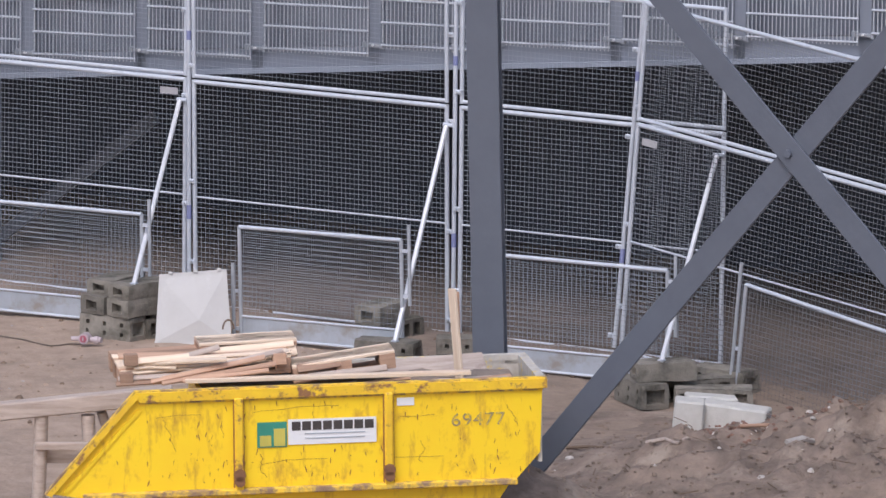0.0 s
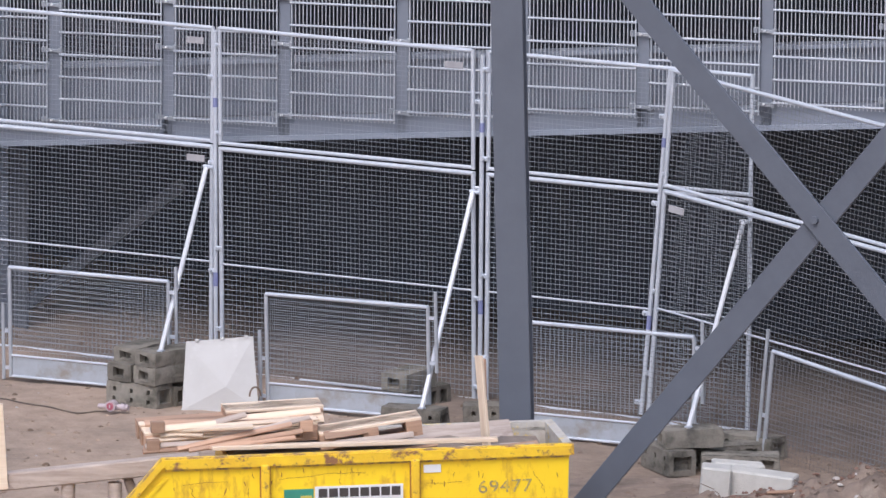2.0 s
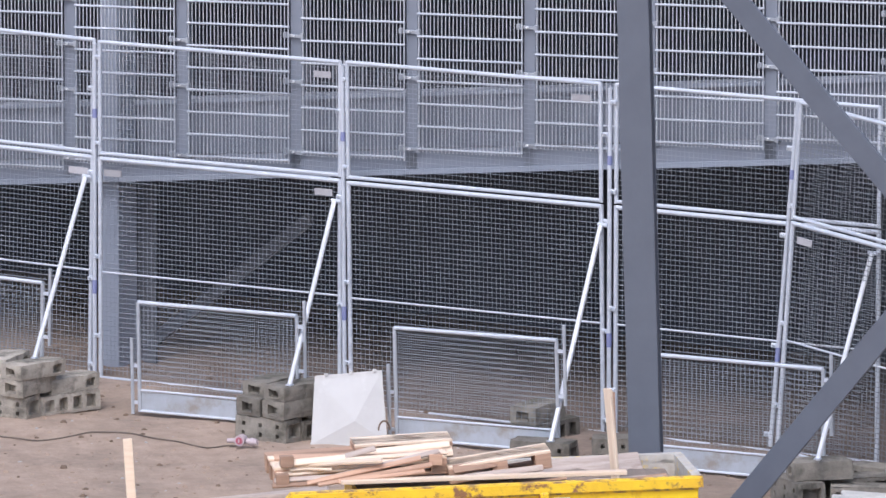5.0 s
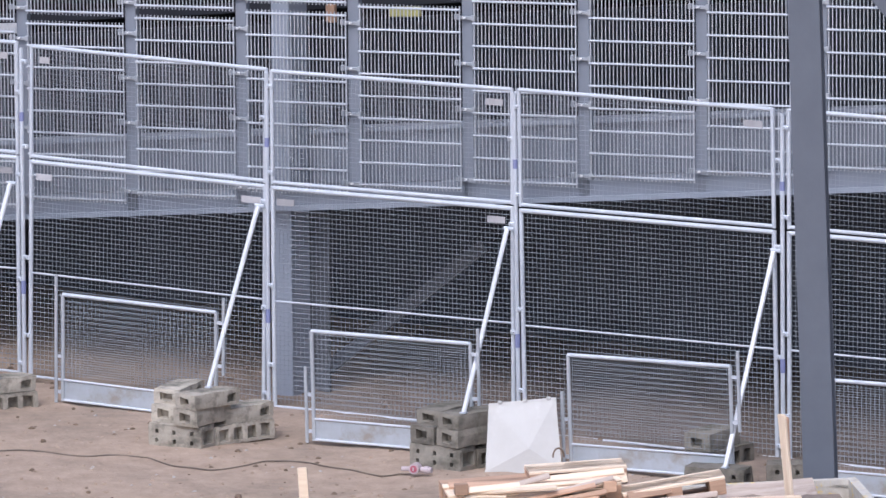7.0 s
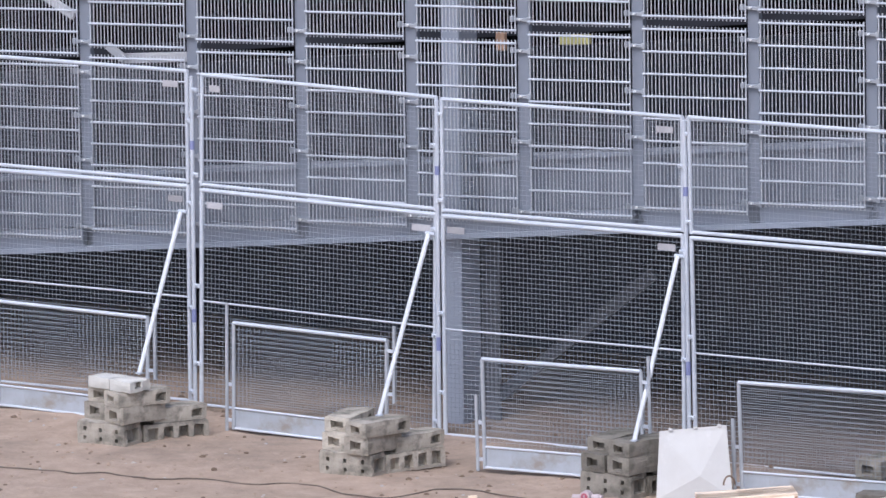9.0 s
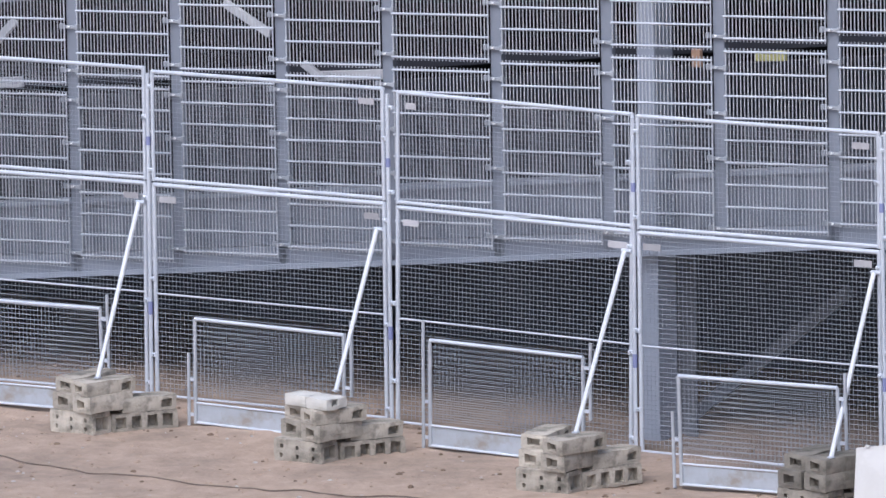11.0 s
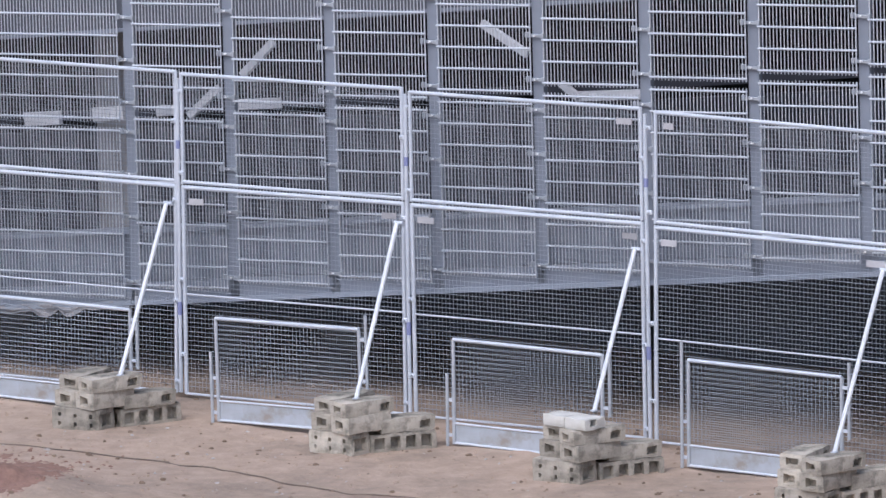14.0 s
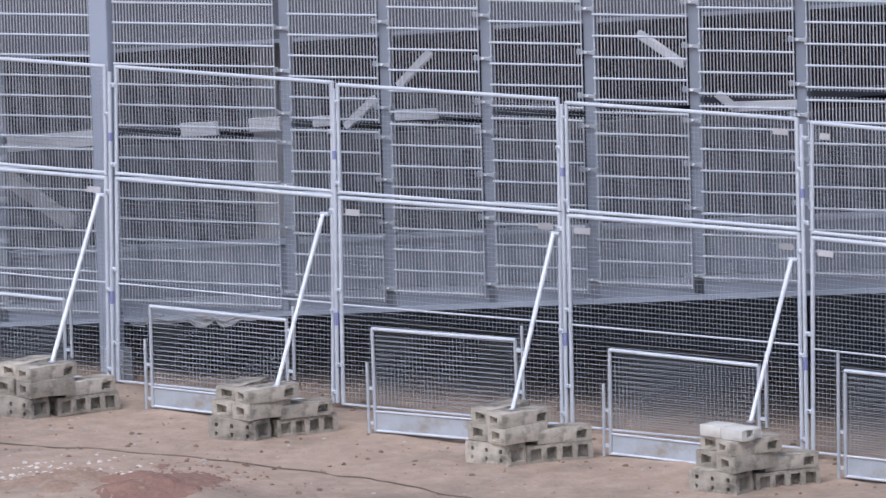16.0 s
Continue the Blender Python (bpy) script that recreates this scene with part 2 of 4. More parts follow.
ramp_shade.inputs["B"].default_value = (0.65, 0.68, 0.74, 1)
snt.links.new(ramp_shade.outputs["Result"], snt.nodes["Principled BSDF"].inputs["Base Color"])

# ---- helpers ----
FENCE = pose(-10.570, 83.780, 0, 0, 0, -32.667)   # x along the fence, y behind it


def at(s, n, z=0.0, turn=0.0, tilt=0.0, lean=0.0):
    return FENCE @ pose(s, n, z, tilt, lean, turn)


def prisms(rods, sides=4, caps=False):
    """A mesh of straight rods (start, end, radius)."""
    verts, faces = [], []
    for p, q, r in rods:
        p, q = Vector(p), Vector(q)
        d = (q - p).normalized()
        a = d.orthogonal().normalized()
        if abs(d.z) > 0.99:
            a = Vector((1, 0, 0))
        b = d.cross(a)
        k = len(verts)
        off = math.pi / sides
        for end in (p, q):
            for i in range(sides):
                w = off + 2 * math.pi * i / sides
                verts.append(end + r * (math.cos(w) * a + math.sin(w) * b))
        for i in range(sides):
            j = (i + 1) % sides
            faces.append((k + i, k + j, k + sides + j, k + sides + i))
        if caps:
            c = len(verts)
            verts += verts[k:k + 2 * sides]
            faces.append(tuple(c + i for i in reversed(range(sides))))
            faces.append(tuple(c + sides + i for i in range(sides)))
    me = bpy.data.meshes.new("rods")
    me.from_pydata(verts, [], faces)
    if sides > 6:
        for p in me.polygons:
            p.use_smooth = len(p.vertices) == 4
    return me


def boxes(items, bevel=0.0):
    """A mesh of boxes (centre, size[, pose])."""
    bm = bmesh.new()
    for it in items:
        c, sz = it[0], it[1]
        m = Matrix.Translation(c) @ (it[2] if len(it) > 2 else Matrix.Identity(4)) @ Matrix.Diagonal((*sz, 1))
        bmesh.ops.create_cube(bm, size=1, matrix=m)
    if bevel:
        bmesh.ops.bevel(bm, geom=list(bm.edges), offset=bevel, segments=1, affect="EDGES")
    me = bpy.data.meshes.new("boxes")
    bm.to_mesh(me)
    bm.free()
    return me


def part(name, me, mat, parent, label="", m=None):
    if isinstance(me, bmesh.types.BMesh):
        bm, me = me, bpy.data.meshes.new(name)
        bm.to_mesh(me)
        bm.free()
    if not me.materials:
        me.materials.append(mat)
    ob = new(name, me)
    ob.parent = parent
    if m is not None:
        ob.matrix_basis = m
    if label:
        ob["label"] = label
    return ob


def tube(name, p, q, r, mat, parent, label="", sides=10):
    return part(name, prisms([(p, q, r)], sides, True), mat, parent, label)


def thing(name, m, label, category, group="", kind=""):
    ob = new(name)
    ob.empty_display_size = 0.1
    ob.matrix_basis = m
    return tagged(ob, label, category, group, kind)


def solid(name, me, mat, m, label, category, group="", kind=""):
    me.materials.append(mat)
    ob = new(name, me)
    ob.matrix_basis = m
    return tagged(ob, label, category, group, kind)


# ---- ground ----


def smooth(a, b, x):
    t = min(1.0, max(0.0, (x - a) / (b - a)))
    return t * t * (3 - 2 * t)


def ground_z(x, y):
    """Height of the soil at a place of the world."""
    v = Vector((x, y, 0))
    near = 1.0 if 55 < y < 100 and abs(x) < 30 else 0.0
    z = near * (0.035 * noise.noise(v * 0.9) + 0.02 * noise.noise(v * 2.7) + 0.01 * noise.noise(v * 7.0))
    # spoil heap at the other end
    z += 0.28 * math.exp(-((x + 9.9) / 1.5) ** 2 - ((y - 76.9) / 1.1) ** 2) * (1 + 0.5 * noise.noise(v * 2.2))
    # flat near the fence and the skip
    return z


def axis(lo, hi, step, far):
    fine = list(np.arange(lo, hi + step / 2, step))
    return [-far, -far / 4, lo - 40, lo - 12, lo - 3] + fine + [hi + 3, hi + 12, hi + 40, far / 4, far]


gx, gy = axis(-16, 12, 0.14, 1500), axis(62, 92, 0.14, 1500)
gv = [(x, y, ground_z(x, y)) for y in gy for x in gx]
w = len(gx)
gf = [(j * w + i, j * w + i + 1, (j + 1) * w + i + 1, (j + 1) * w + i) for j in range(len(gy) - 1) for i in range(w - 1)]
gme = bpy.data.meshes.new("ground")
gme.from_pydata(gv, [], gf)
for p in gme.polygons:
    p.use_smooth = True
solid("ground", gme, SAND, Matrix.Identity(4), "bare sandy brown soil with darker damp patches, ramp shade in its colour", "ground", kind="structure")


def heap_z(x, y):
    """Top of the dark spoil heap that lies in front of the fence return."""
    v = Vector((x, y, 3))
    rise = 0.63 * smooth(3.2, 7.4, x) + 0.1 * smooth(3.3, 4.6, x)
    prof = math.exp(-((y - 69.3) / (0.9 if y > 69.3 else 2.6)) ** 2)
    streak = Vector((x * 0.9, y * 3.0, 5))
    rough = 0.16 * noise.noise(v * 1.3) + 0.16 * noise.noise(v * 3.6) + 0.12 * noise.noise(v * 8) + 0.16 * noise.noise(streak)
    mound = 0.5 * math.exp(-((x - 3.1) / 0.5) ** 2 - ((y - 67.25) / 0.55) ** 2) * (1 + rough)
    return (rise * (1 + rough) + rough * 0.5 * smooth(3.2, 4.2, x)) * prof + mound - 0.05 + 0.05 * smooth(3.0, 3.6, x)


hx, hy = np.arange(1.9, 11.0, 0.075), np.arange(63.5, 71.8, 0.075)
hv = [(x, y, heap_z(x, y)) for y in hy for x in hx]
w = len(hx)
hf = [(j * w + i, j * w + i + 1, (j + 1) * w + i + 1, (j + 1) * w + i) for j in range(len(hy) - 1) for i in range(w - 1)]
hme = bpy.data.meshes.new("spoil_heap")
hme.from_pydata(hv, [], hf)
for p in hme.polygons:
    p.use_smooth = True
solid("spoil_heap", hme, HEAP, Matrix.Identity(4), "dark damp heap of dug soil beside the skip", "soil heap", kind="structure")


def ledge(s):
    return 0.555 + 0.1045 * s


# ---- building: open ramp behind wire screens ----
S0, S1 = -14.0, 26.0


def ramp_slab(name, n0, n1, low, high, mat, label):
    """A slab that climbs along the fence, its underside `low` and top `high` above the ledge line."""
    bm = bmesh.new()
    vs = [bm.verts.new((s, n, ledge(s) + h)) for s in (S0, S1) for n, h in ((n0, low), (n1, low), (n1, high), (n0, high))]
    for i in range(4):
        j = (i + 1) % 4
        bm.faces.new((vs[i], vs[j], vs[4 + j], vs[4 + i]))
    bm.faces.new(vs[:4])
    bm.faces.new(vs[4:])
    bmesh.ops.recalc_face_normals(bm, faces=bm.faces)
    me = bpy.data.meshes.new(name)
    bm.to_mesh(me)
    bm.free()
    return solid(name, me, mat, FENCE, label, "building part", kind="structure")


ramp_slab("fascia", 0.42, 0.47, 0.0, 0.2, FASCIA, "blue-grey sheet fascia along the edge of the ramp")
ramp_slab("ramp_deck", 0.475, 6.5, 0.03, 0.16, CONC, "grey concrete ramp deck")
ramp_slab("upstand", 0.85, 1.0, 0.165, 0.62, UPSTAND, "blue-grey upstand along the ramp edge")
ramp_slab("upstand_cap", 0.8, 1.05, 0.624, 0.66, COLUMN, "pale coping on the ramp upstand")
ramp_slab("drip_edge", 0.395, 0.416, -0.01, 0.035, COLUMN, "pale drip edge under the fascia")
ramp_slab("screen_rail", 1.2, 1.25, 1.69, 1.775, DARKRAIL, "dark steel rail behind the wire screens")
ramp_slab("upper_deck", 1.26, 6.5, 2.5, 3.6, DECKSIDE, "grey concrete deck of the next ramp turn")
ramp_slab("deck_edge", 1.235, 1.256, 2.5, 2.535, FASCIA, "pale edge strip along the underside of the upper deck")
# slab out of view, added to block the sky above the interior
ramp_slab("unseen_roof", 0.2, 6.5, 5.2, 5.5, CONC, "unseen grey slab added overhead to keep the interior dark")
solid("wall_back", boxes([((6.0, 6.6, 3.5), (42, 0.2, 9.0))]), DEEPSHADE, FENCE, "back wall inside the ramp building, its depth shade put into the colour", "wall", kind="structure")
solid("wall_under_ramp", boxes([((6.0, 4.3, 0.45), (42, 0.15, 3.6))]), SHADEWALL, FENCE @ pose(0, 0, 0.2, 0, -5.9, 0) @ pose(0, 0, -0.6), "wall in the recess under the ramp, coloured dark as its shade", "wall", kind="structure")
# end walls out of view, added to stop light entering from the sides
solid("unseen_wall_end", boxes([((-14.2, 3.5, 3.5), (0.2, 6.0, 9.0)), ((26.2, 3.5, 3.5), (0.2, 6.0, 9.0))]), SHADEWALL, FENCE, "unseen dark end wall added to keep light out of the ramp", "wall", kind="structure")
COLS = ((-0.2, 0.36, 0.22, 0.12), (10.55, 0.66, 0.19, 0.3), (-9.5, 0.66, 0.28, 0.3), (22.5, 0.66, 0.28, 0.3))
for s, n, wd, dp in COLS:
    solid("building_column", boxes([((0, 0, 3.4), (wd, dp, 6.8))], 0.008), COLUMN, at(s, n, -0.05), "pale blue-grey steel column from ground to deck", "column", "building columns")

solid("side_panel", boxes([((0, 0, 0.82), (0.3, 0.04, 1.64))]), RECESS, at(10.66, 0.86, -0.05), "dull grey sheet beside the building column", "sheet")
solid("column_plinth", boxes([((0, 0, 0.17), (0.27, 0.16, 0.36))], 0.012), PLATE, at(-0.02, 0.2, -0.02), "pale plinth at the foot of a column", "plinth")


def hanging_tarp():
    """A crumpled strip of dusty sheeting under the fascia."""
    bm = bmesh.new()
    bmesh.ops.create_grid(bm, x_segments=40, y_segments=8, size=0.5)
    for v in bm.verts:
        f, g = v.co.x + 0.5, v.co.y + 0.5
        s = 0.0 + 1.7 * f
        sag = 0.07 + 0.15 * abs(noise.noise(Vector((f * 5, 0, 2))))
        v.co = Vector((s, 0.4 + 0.05 * noise.noise(Vector((f * 8, g * 3, 0))), ledge(s) + 0.04 - g * sag))
    me = bpy.data.meshes.new("tarp")
    bm.to_mesh(me)
    bm.free()
    return solid("tarp", me, TARP, FENCE, "dusty crumpled sheeting hung under the ramp edge", "tarp")


hanging_tarp()
PITCH, FIRST = 1.178, 1.98


def screen_panel(width, lab="galvanised wire screen clipped to the posts of the building"):
    """A welded screen: close upright bars and wider cross wires that climb with the ramp."""
    t = thing("wire_screen", Matrix.Identity(4), lab, "wire screen", "screen panels")
    h, rise, nb = 1.56, 0.04, max(4, round(width / 0.0385))
    bars = [((x, 0, rise * x - 0.03), (x, 0, rise * x + h + 0.03), 0.0049 if 0 < k < nb else 0.007) for k in range(nb + 1) for x in (width * k / nb,)]
    part("upright_infill", prisms(bars), BAR, t)["kind"] = "stuff"
    for k in range(9):
        z = h * k / 8
        part("cross_wire", prisms([((-0.012, -0.008, z), (width + 0.012, -0.008, z + rise * width), 0.0105)], 6, True), BAR, t)
    return t


def screen_post(height, wd):
    t = thing("screen_post", Matrix.Identity(4), "slim blue-grey post that carries the wire screens", "post", "screen posts")
    part("bar", boxes([((0, 0.05, height / 2), (wd, 0.06, height))], 0.004), POSTM, t)
    for z in (0.21, 0.825, 1.225, 1.625, 1.9, 2.3, 2.7, 3.3):
        clip = part("clip", boxes([((0.0, -0.006, z), (0.16, 0.022, 0.03)), ((-0.085, -0.016, z + 0.004), (0.035, 0.04, 0.05)), ((0.09, -0.016, z + 0.004), (0.035, 0.04, 0.05))], 0.004), CLIP, t, "zinc screen clip")
        part("bolt", prisms([((0.0, -0.036, z + 0.004), (0.0, -0.015, z + 0.004), 0.011)], 6, True), ALU, clip, "bright bolt head")
    return t


first_post, first_panel = screen_post(3.55, 0.115), None
posts_s = [FIRST + PITCH * k for k in range(-8, 19) if not -0.5 < FIRST + PITCH * k < 1.5]
posts_s = [s for s in posts_s if s < -1.2 or s > 1.5] + [-1.75]
first_post.matrix_basis = at(posts_s[0] - 0.025, 0.4, ledge(posts_s[0]))
for s in posts_s[1:]:
    copy_thing(first_post, at(s - 0.025, 0.4, ledge(s)))
edges = [(s + 0.075, PITCH - 0.15) for s in posts_s if s > 1.5] + [(-0.06, 1.92), (-1.68, 1.34)] + [(s + 0.075, PITCH - 0.15) for s in posts_s if s < -2.5]
made = {}
for s, wd in edges:
    z = 0.7 + 0.107 * (s + wd / 2) - 0.02 * wd
    for dz in (0.0, 1.675):
        zz = z + dz
        m = at(s, 0.375, zz)
        key = round(wd, 3)
        if key in made:
            copy_thing(made[key], m)
        else:
            made[key] = screen_panel(wd)
            made[key].matrix_basis = m

# loose things on the ramp, behind the screens


def ramp_board(p, q, wide, name, label, mat=PALEP, cat="board"):
    p, q = Vector(p), Vector(q)
    d = q - p
    m = FENCE @ Matrix.Translation((p + q) / 2) @ Matrix.Rotation(-math.atan2(d.z, d.x), 4, "Y")
    return solid(name, boxes([((0, 0, 0), (d.length, 0.05, wide))], 0.005), mat, m, label, cat)


ramp_board((5.55, 1.1, 3.525), (6.06, 1.1, 3.265), 0.075, "diagonal_brace", "pale diagonal brace inside the building", cat="brace")
ramp_board((3.14, 1.1, 3.215), (2.76, 1.1, 2.875), 0.075, "diagonal_brace", "pale diagonal brace inside the building", cat="brace")
ramp_board((2.48, 1.1, 2.745), (2.12, 1.1, 2.455), 0.075, "diagonal_brace", "pale diagonal brace inside the building", cat="brace")
ramp_board((2.62, 1.16, 2.585), (3.16, 1.16, 2.635), 0.1, "white_duct", "white duct piece on the ramp", cat="duct")
ramp_board((6.43, 1.1, 3.02), (6.62, 1.1, 2.9), 0.07, "diagonal_brace", "pale diagonal brace inside the building", cat="brace")
ramp_board((6.54, 1.16, 2.9), (7.29, 1.16, 2.965), 0.09, "white_duct", "white duct piece on the ramp", cat="duct")
ramp_board((0.14, 1.1, 2.305), (0.57, 1.1, 2.345), 0.13, "white_case", "white box hung behind the wire screen", cat="box")
ramp_board((0.97, 1.1, 2.4), (1.34, 1.1, 2.44), 0.13, "white_case", "white box hung behind the wire screen", cat="box")
ramp_board((1.74, 1.1, 2.48), (1.96, 1.1, 2.505), 0.1, "white_case", "white box hung behind the wire screen", cat="box")
ramp_board((-2.6, 1.1, 1.96), (-0.95, 1.1, 2.16), 0.15, "white_beam", "white beam behind the wire screen", cat="beam")
ramp_board((10.705, 1.1, 3.25), (10.705, 1.1, 3.41), 0.09, "orange_box", "small orange-brown box behind the wire screen", WOOD, "box")
ramp_board((11.33, 1.1, 3.385), (11.635, 1.1, 3.405), 0.085, "yellow_box", "dull yellow box on the ramp", LAMP, "box")
ramp_board((-2.3, 1.1, 1.82), (-1.25, 1.1, 1.3), 0.16, "leaning_board", "brown board leaning inside the building", TARP)
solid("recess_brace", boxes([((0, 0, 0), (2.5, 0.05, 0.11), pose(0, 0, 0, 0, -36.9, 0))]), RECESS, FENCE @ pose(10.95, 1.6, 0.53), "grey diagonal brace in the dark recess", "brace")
solid("partition", boxes([((0.06, 2.55, 2.0), (0.38, 0.08, 2.4))], 0.004), TARP, FENCE, "dull brown partition board inside the building", "partition")

# ---- construction fence ----
WP = 2.5


def wire_grid(x0, x1, z0, z1, pitch, r=0.0023):
    nx, nz = round((x1 - x0) / pitch), round((z1 - z0) / pitch)
    rods = [((x, 0, z0), (x, 0, z1), r * 0.85) for k in range(1, nx) for x in (x0 + (x1 - x0) * k / nx,)]
    rods += [((x0, -0.005, z), (x1, -0.005, z), r * 1.18) for k in range(1, nz) for z in (z0 + (z1 - z0) * k / nz,)]
    return prisms(rods, 4)


def fence_panel(width=WP, wire=WIRE):
    t = thing("construction_fence", Matrix.Identity(4), "galvanised construction fence with a fine square wire mesh", "fence", "lower fences")
    r = 0.021
    tube("upright", (0, 0, 0.05), (0, 0, 2.0), r, GALV, t)
    tube("upright", (width, 0, 0.05), (width, 0, 2.0), r, GALV, t)
    tube("top_rail", (0, 0, 1.985), (width, 0, 1.985), r, GALV, t)
    tube("middle_rail", (0, 0, 0.985), (width, 0, 0.985), 0.0095, GALV, t)
    tube("bottom_rail", (0, 0, 0.05), (width, 0, 0.05), 0.013, GALV, t)
    part("wire_mesh", wire_grid(0.02, width - 0.02, 0.08, 1.97, 0.0425), wire, t)["kind"] = "stuff"
    return t


def top_panel(width=WP, high=3.01, wire=WIRE):
    t = thing("fence_extension", Matrix.Identity(4), "low galvanised mesh fence mounted on top of another", "fence", "upper fences")
    r = 0.019
    tube("upright", (0, 0, 2.02), (0, 0, high + 0.01), r, GALV, t)
    tube("upright", (width, 0, 2.02), (width, 0, high + 0.01), r, GALV, t)
    tube("top_rail", (0, 0, high), (width, 0, high), r, GALV, t)
    tube("bottom_rail", (0, 0, 2.036), (width, 0, 2.036), 0.017, GALV, t)
    part("wire_mesh", wire_grid(0.02, width - 0.02, 2.05, high - 0.015, 0.0425, 0.0018), wire, t)["kind"] = "stuff"
    return t


def joint_post():
    t = thing("fence_joint", Matrix.Identity(4), "galvanised coupling tube between two fences", "fence coupling", "fence couplings")
    tube("pole", (0, -0.01, 0.06), (0, -0.01, 3.0), 0.02, GALV, t)
    for x, z in ((-0.036, 0.16), (0.036, 0.42), (-0.036, 0.92), (0.036, 1.12), (-0.036, 1.86), (0.036, 2.12), (-0.036, 2.6), (0.036, 2.88)):
        coupler = part("coupler", boxes([((x, -0.014, z), (0.062, 0.03, 0.04))], 0.006), GALV, t)
        part("bolt", prisms([((x, -0.046, z), (x, -0.028, z), 0.011)], 6, True), PLATE, coupler)
    for z, h in ((0.85, 0.06), (2.385, 0.04)):
        part("tape", prisms([((0, -0.01, z - h), (0, -0.01, z + h), 0.0225)], 10), BLUE, t, "blue tape wrap")
    return t


def barrier(width=1.6, tall=False, kick=True, wire=WIRE):
    t = thing("low_barrier", Matrix.Identity(4), "low galvanised mesh barrier with a sheet kickboard" if kick else "low galvanised mesh barrier sunk in the soil", "barrier", "low barriers")
    h = 0.97
    tube("upright", (0, 0, 0.02), (0, 0, h), 0.018, SHADETUBE, t)
    tube("upright", (width, 0, 0.02), (width, 0, h), 0.018, SHADETUBE, t)
    tube("top_rail", (0, 0, h), (width, 0, h), 0.018, GALV, t)
    if kick:
        tube("bottom_rail", (0, 0, 0.03), (width, 0, 0.03), 0.012, GALV, t)
        tube("lower_rail", (0, 0, 0.21), (width, 0, 0.21), 0.011, GALV, t)
        part("kickboard", boxes([((width / 2, 0.004, 0.115), (width - 0.04, 0.006, 0.16))]), PLATE, t, "mud-splashed zinc sheet kickboard")
    part("wire_mesh", wire_grid(0.02, width - 0.02, 0.215 if kick else 0.02, h - 0.02, 0.0425, 0.0014), wire, t)["kind"] = "stuff"
    tube("hook_tube", (-0.065, -0.01, 0.0), (-0.065, -0.01, 1.14 if tall else 0.66), 0.016, SHADETUBE, t)
    tube("hook_tube", (width + 0.07, 0.01, 0.42), (width + 0.07, 0.01, 1.1), 0.016, SHADETUBE, t)
    for x, z in ((-0.035, 0.1), (-0.035, 0.42), (width + 0.035, 0.5), (width + 0.035, 0.88)):
        part("hook_plate", boxes([((x, 0, z), (0.06, 0.02, 0.03))]), GALV, t)
    return t


posts = [-5.2, -2.56, 0.1, 2.8, 5.45, 8.12, 10.735, 13.325, 15.96, 18.6]
# height of each panel's two ends over the common line, the top of its extension; and how far its tubes lean along the fence
SAG = {3: (-0.005, 0.01, 3.04), 4: (0.005, 0.01, 3.02), 5: (-0.015, -0.05, 3.02), 6: (-0.055, -0.045, 3.015), 7: (-0.055, -0.045, 3.03), 8: (-0.045, -0.04, 3.03)}
SLANT = (0.03, 0.03, 0.03, 0.022, 0.012, 0.006, 0.006, -0.008, 0.0)
joint, bar, bar_tall = joint_post(), barrier(), barrier(tall=True)
# tags that the lower and the upper fences carry: their place along the fence (from the far end if negative), height and length
LOW_TAGS = {1: ((-0.13, 1.87, 0.17),), 3: ((0.17, 1.86, 0.17), (-0.14, 1.87, 0.17)), 4: ((0.17, 1.86, 0.19), (-0.12, 1.87, 0.16)), 5: ((0.16, 1.86, 0.17), (-0.13, 1.86, 0.2)), 6: ((0.15, 1.87, 0.18), (-0.15, 1.88, 0.18))}
TOP_TAGS = {4: ((-0.16, 2.9, 0.17),), 5: ((0.16, 2.91, 0.11),), 6: ((-0.16, 2.9, 0.17),), 7: ((-0.17, 2.9, 0.18),)}


def add_tags(panel, tags, width):
    for x, z, ln in tags:
        part("tag", boxes([(((x if x > 0 else width + x), -0.027, z), (ln, 0.005, 0.058))]), TAG, panel, "faded name tag")


def slanted(panel, amount):
    """Leans a panel's tubes along the fence while its rails keep level."""
    for ob in panel.children_recursive:
        ob.data.transform(Matrix(((1, 0, amount, 0), (0, 1, 0, 0), (0, 0, 1, 0), (0, 0, 0, 1))))
    return panel


for k, s in enumerate(posts[:-1]):
    width = posts[k + 1] - s - 0.118
    z0, z1, high = SAG.get(k, (0.0, 0.0, 3.05))
    for panel, tags in ((fence_panel(width), LOW_TAGS), (top_panel(width, high), TOP_TAGS)):
        add_tags(panel, tags.get(k, ()), width)
        slanted(panel, SLANT[k]).matrix_basis = at(s + 0.059, 0.0, z0, 0, 0.25 * math.sin(2.1 * k), -math.degrees(math.atan2(z1 - z0, width)))
    m = at(s, 0, z0, 0, 0, math.degrees(math.atan(SLANT[k])))
    if k:
        copy_thing(joint, m)
    else:
        joint.matrix_basis = m
for k, (s, n, turn, lean) in enumerate(((-1.35, -0.9, 1.0, 0.4), (1.28, -0.86, 0.7, 0.54), (3.97, -0.94, 1.4, -0.46), (6.59, -0.885, 1.7, 1.0), (9.11, -0.83, 1.0, 1.05), (12.09, -1.34, 0.4, -0.93), (14.63, -1.26, -0.85, -1.6), (17.12, -1.22, 0.0, -1.0))):
    m = at(s, n, 0.0, turn, 0.0, lean)
    if k == 4:
        bar_tall.matrix_basis = m
    elif k:
        copy_thing(bar, m)
    else:
        bar.matrix_basis = m
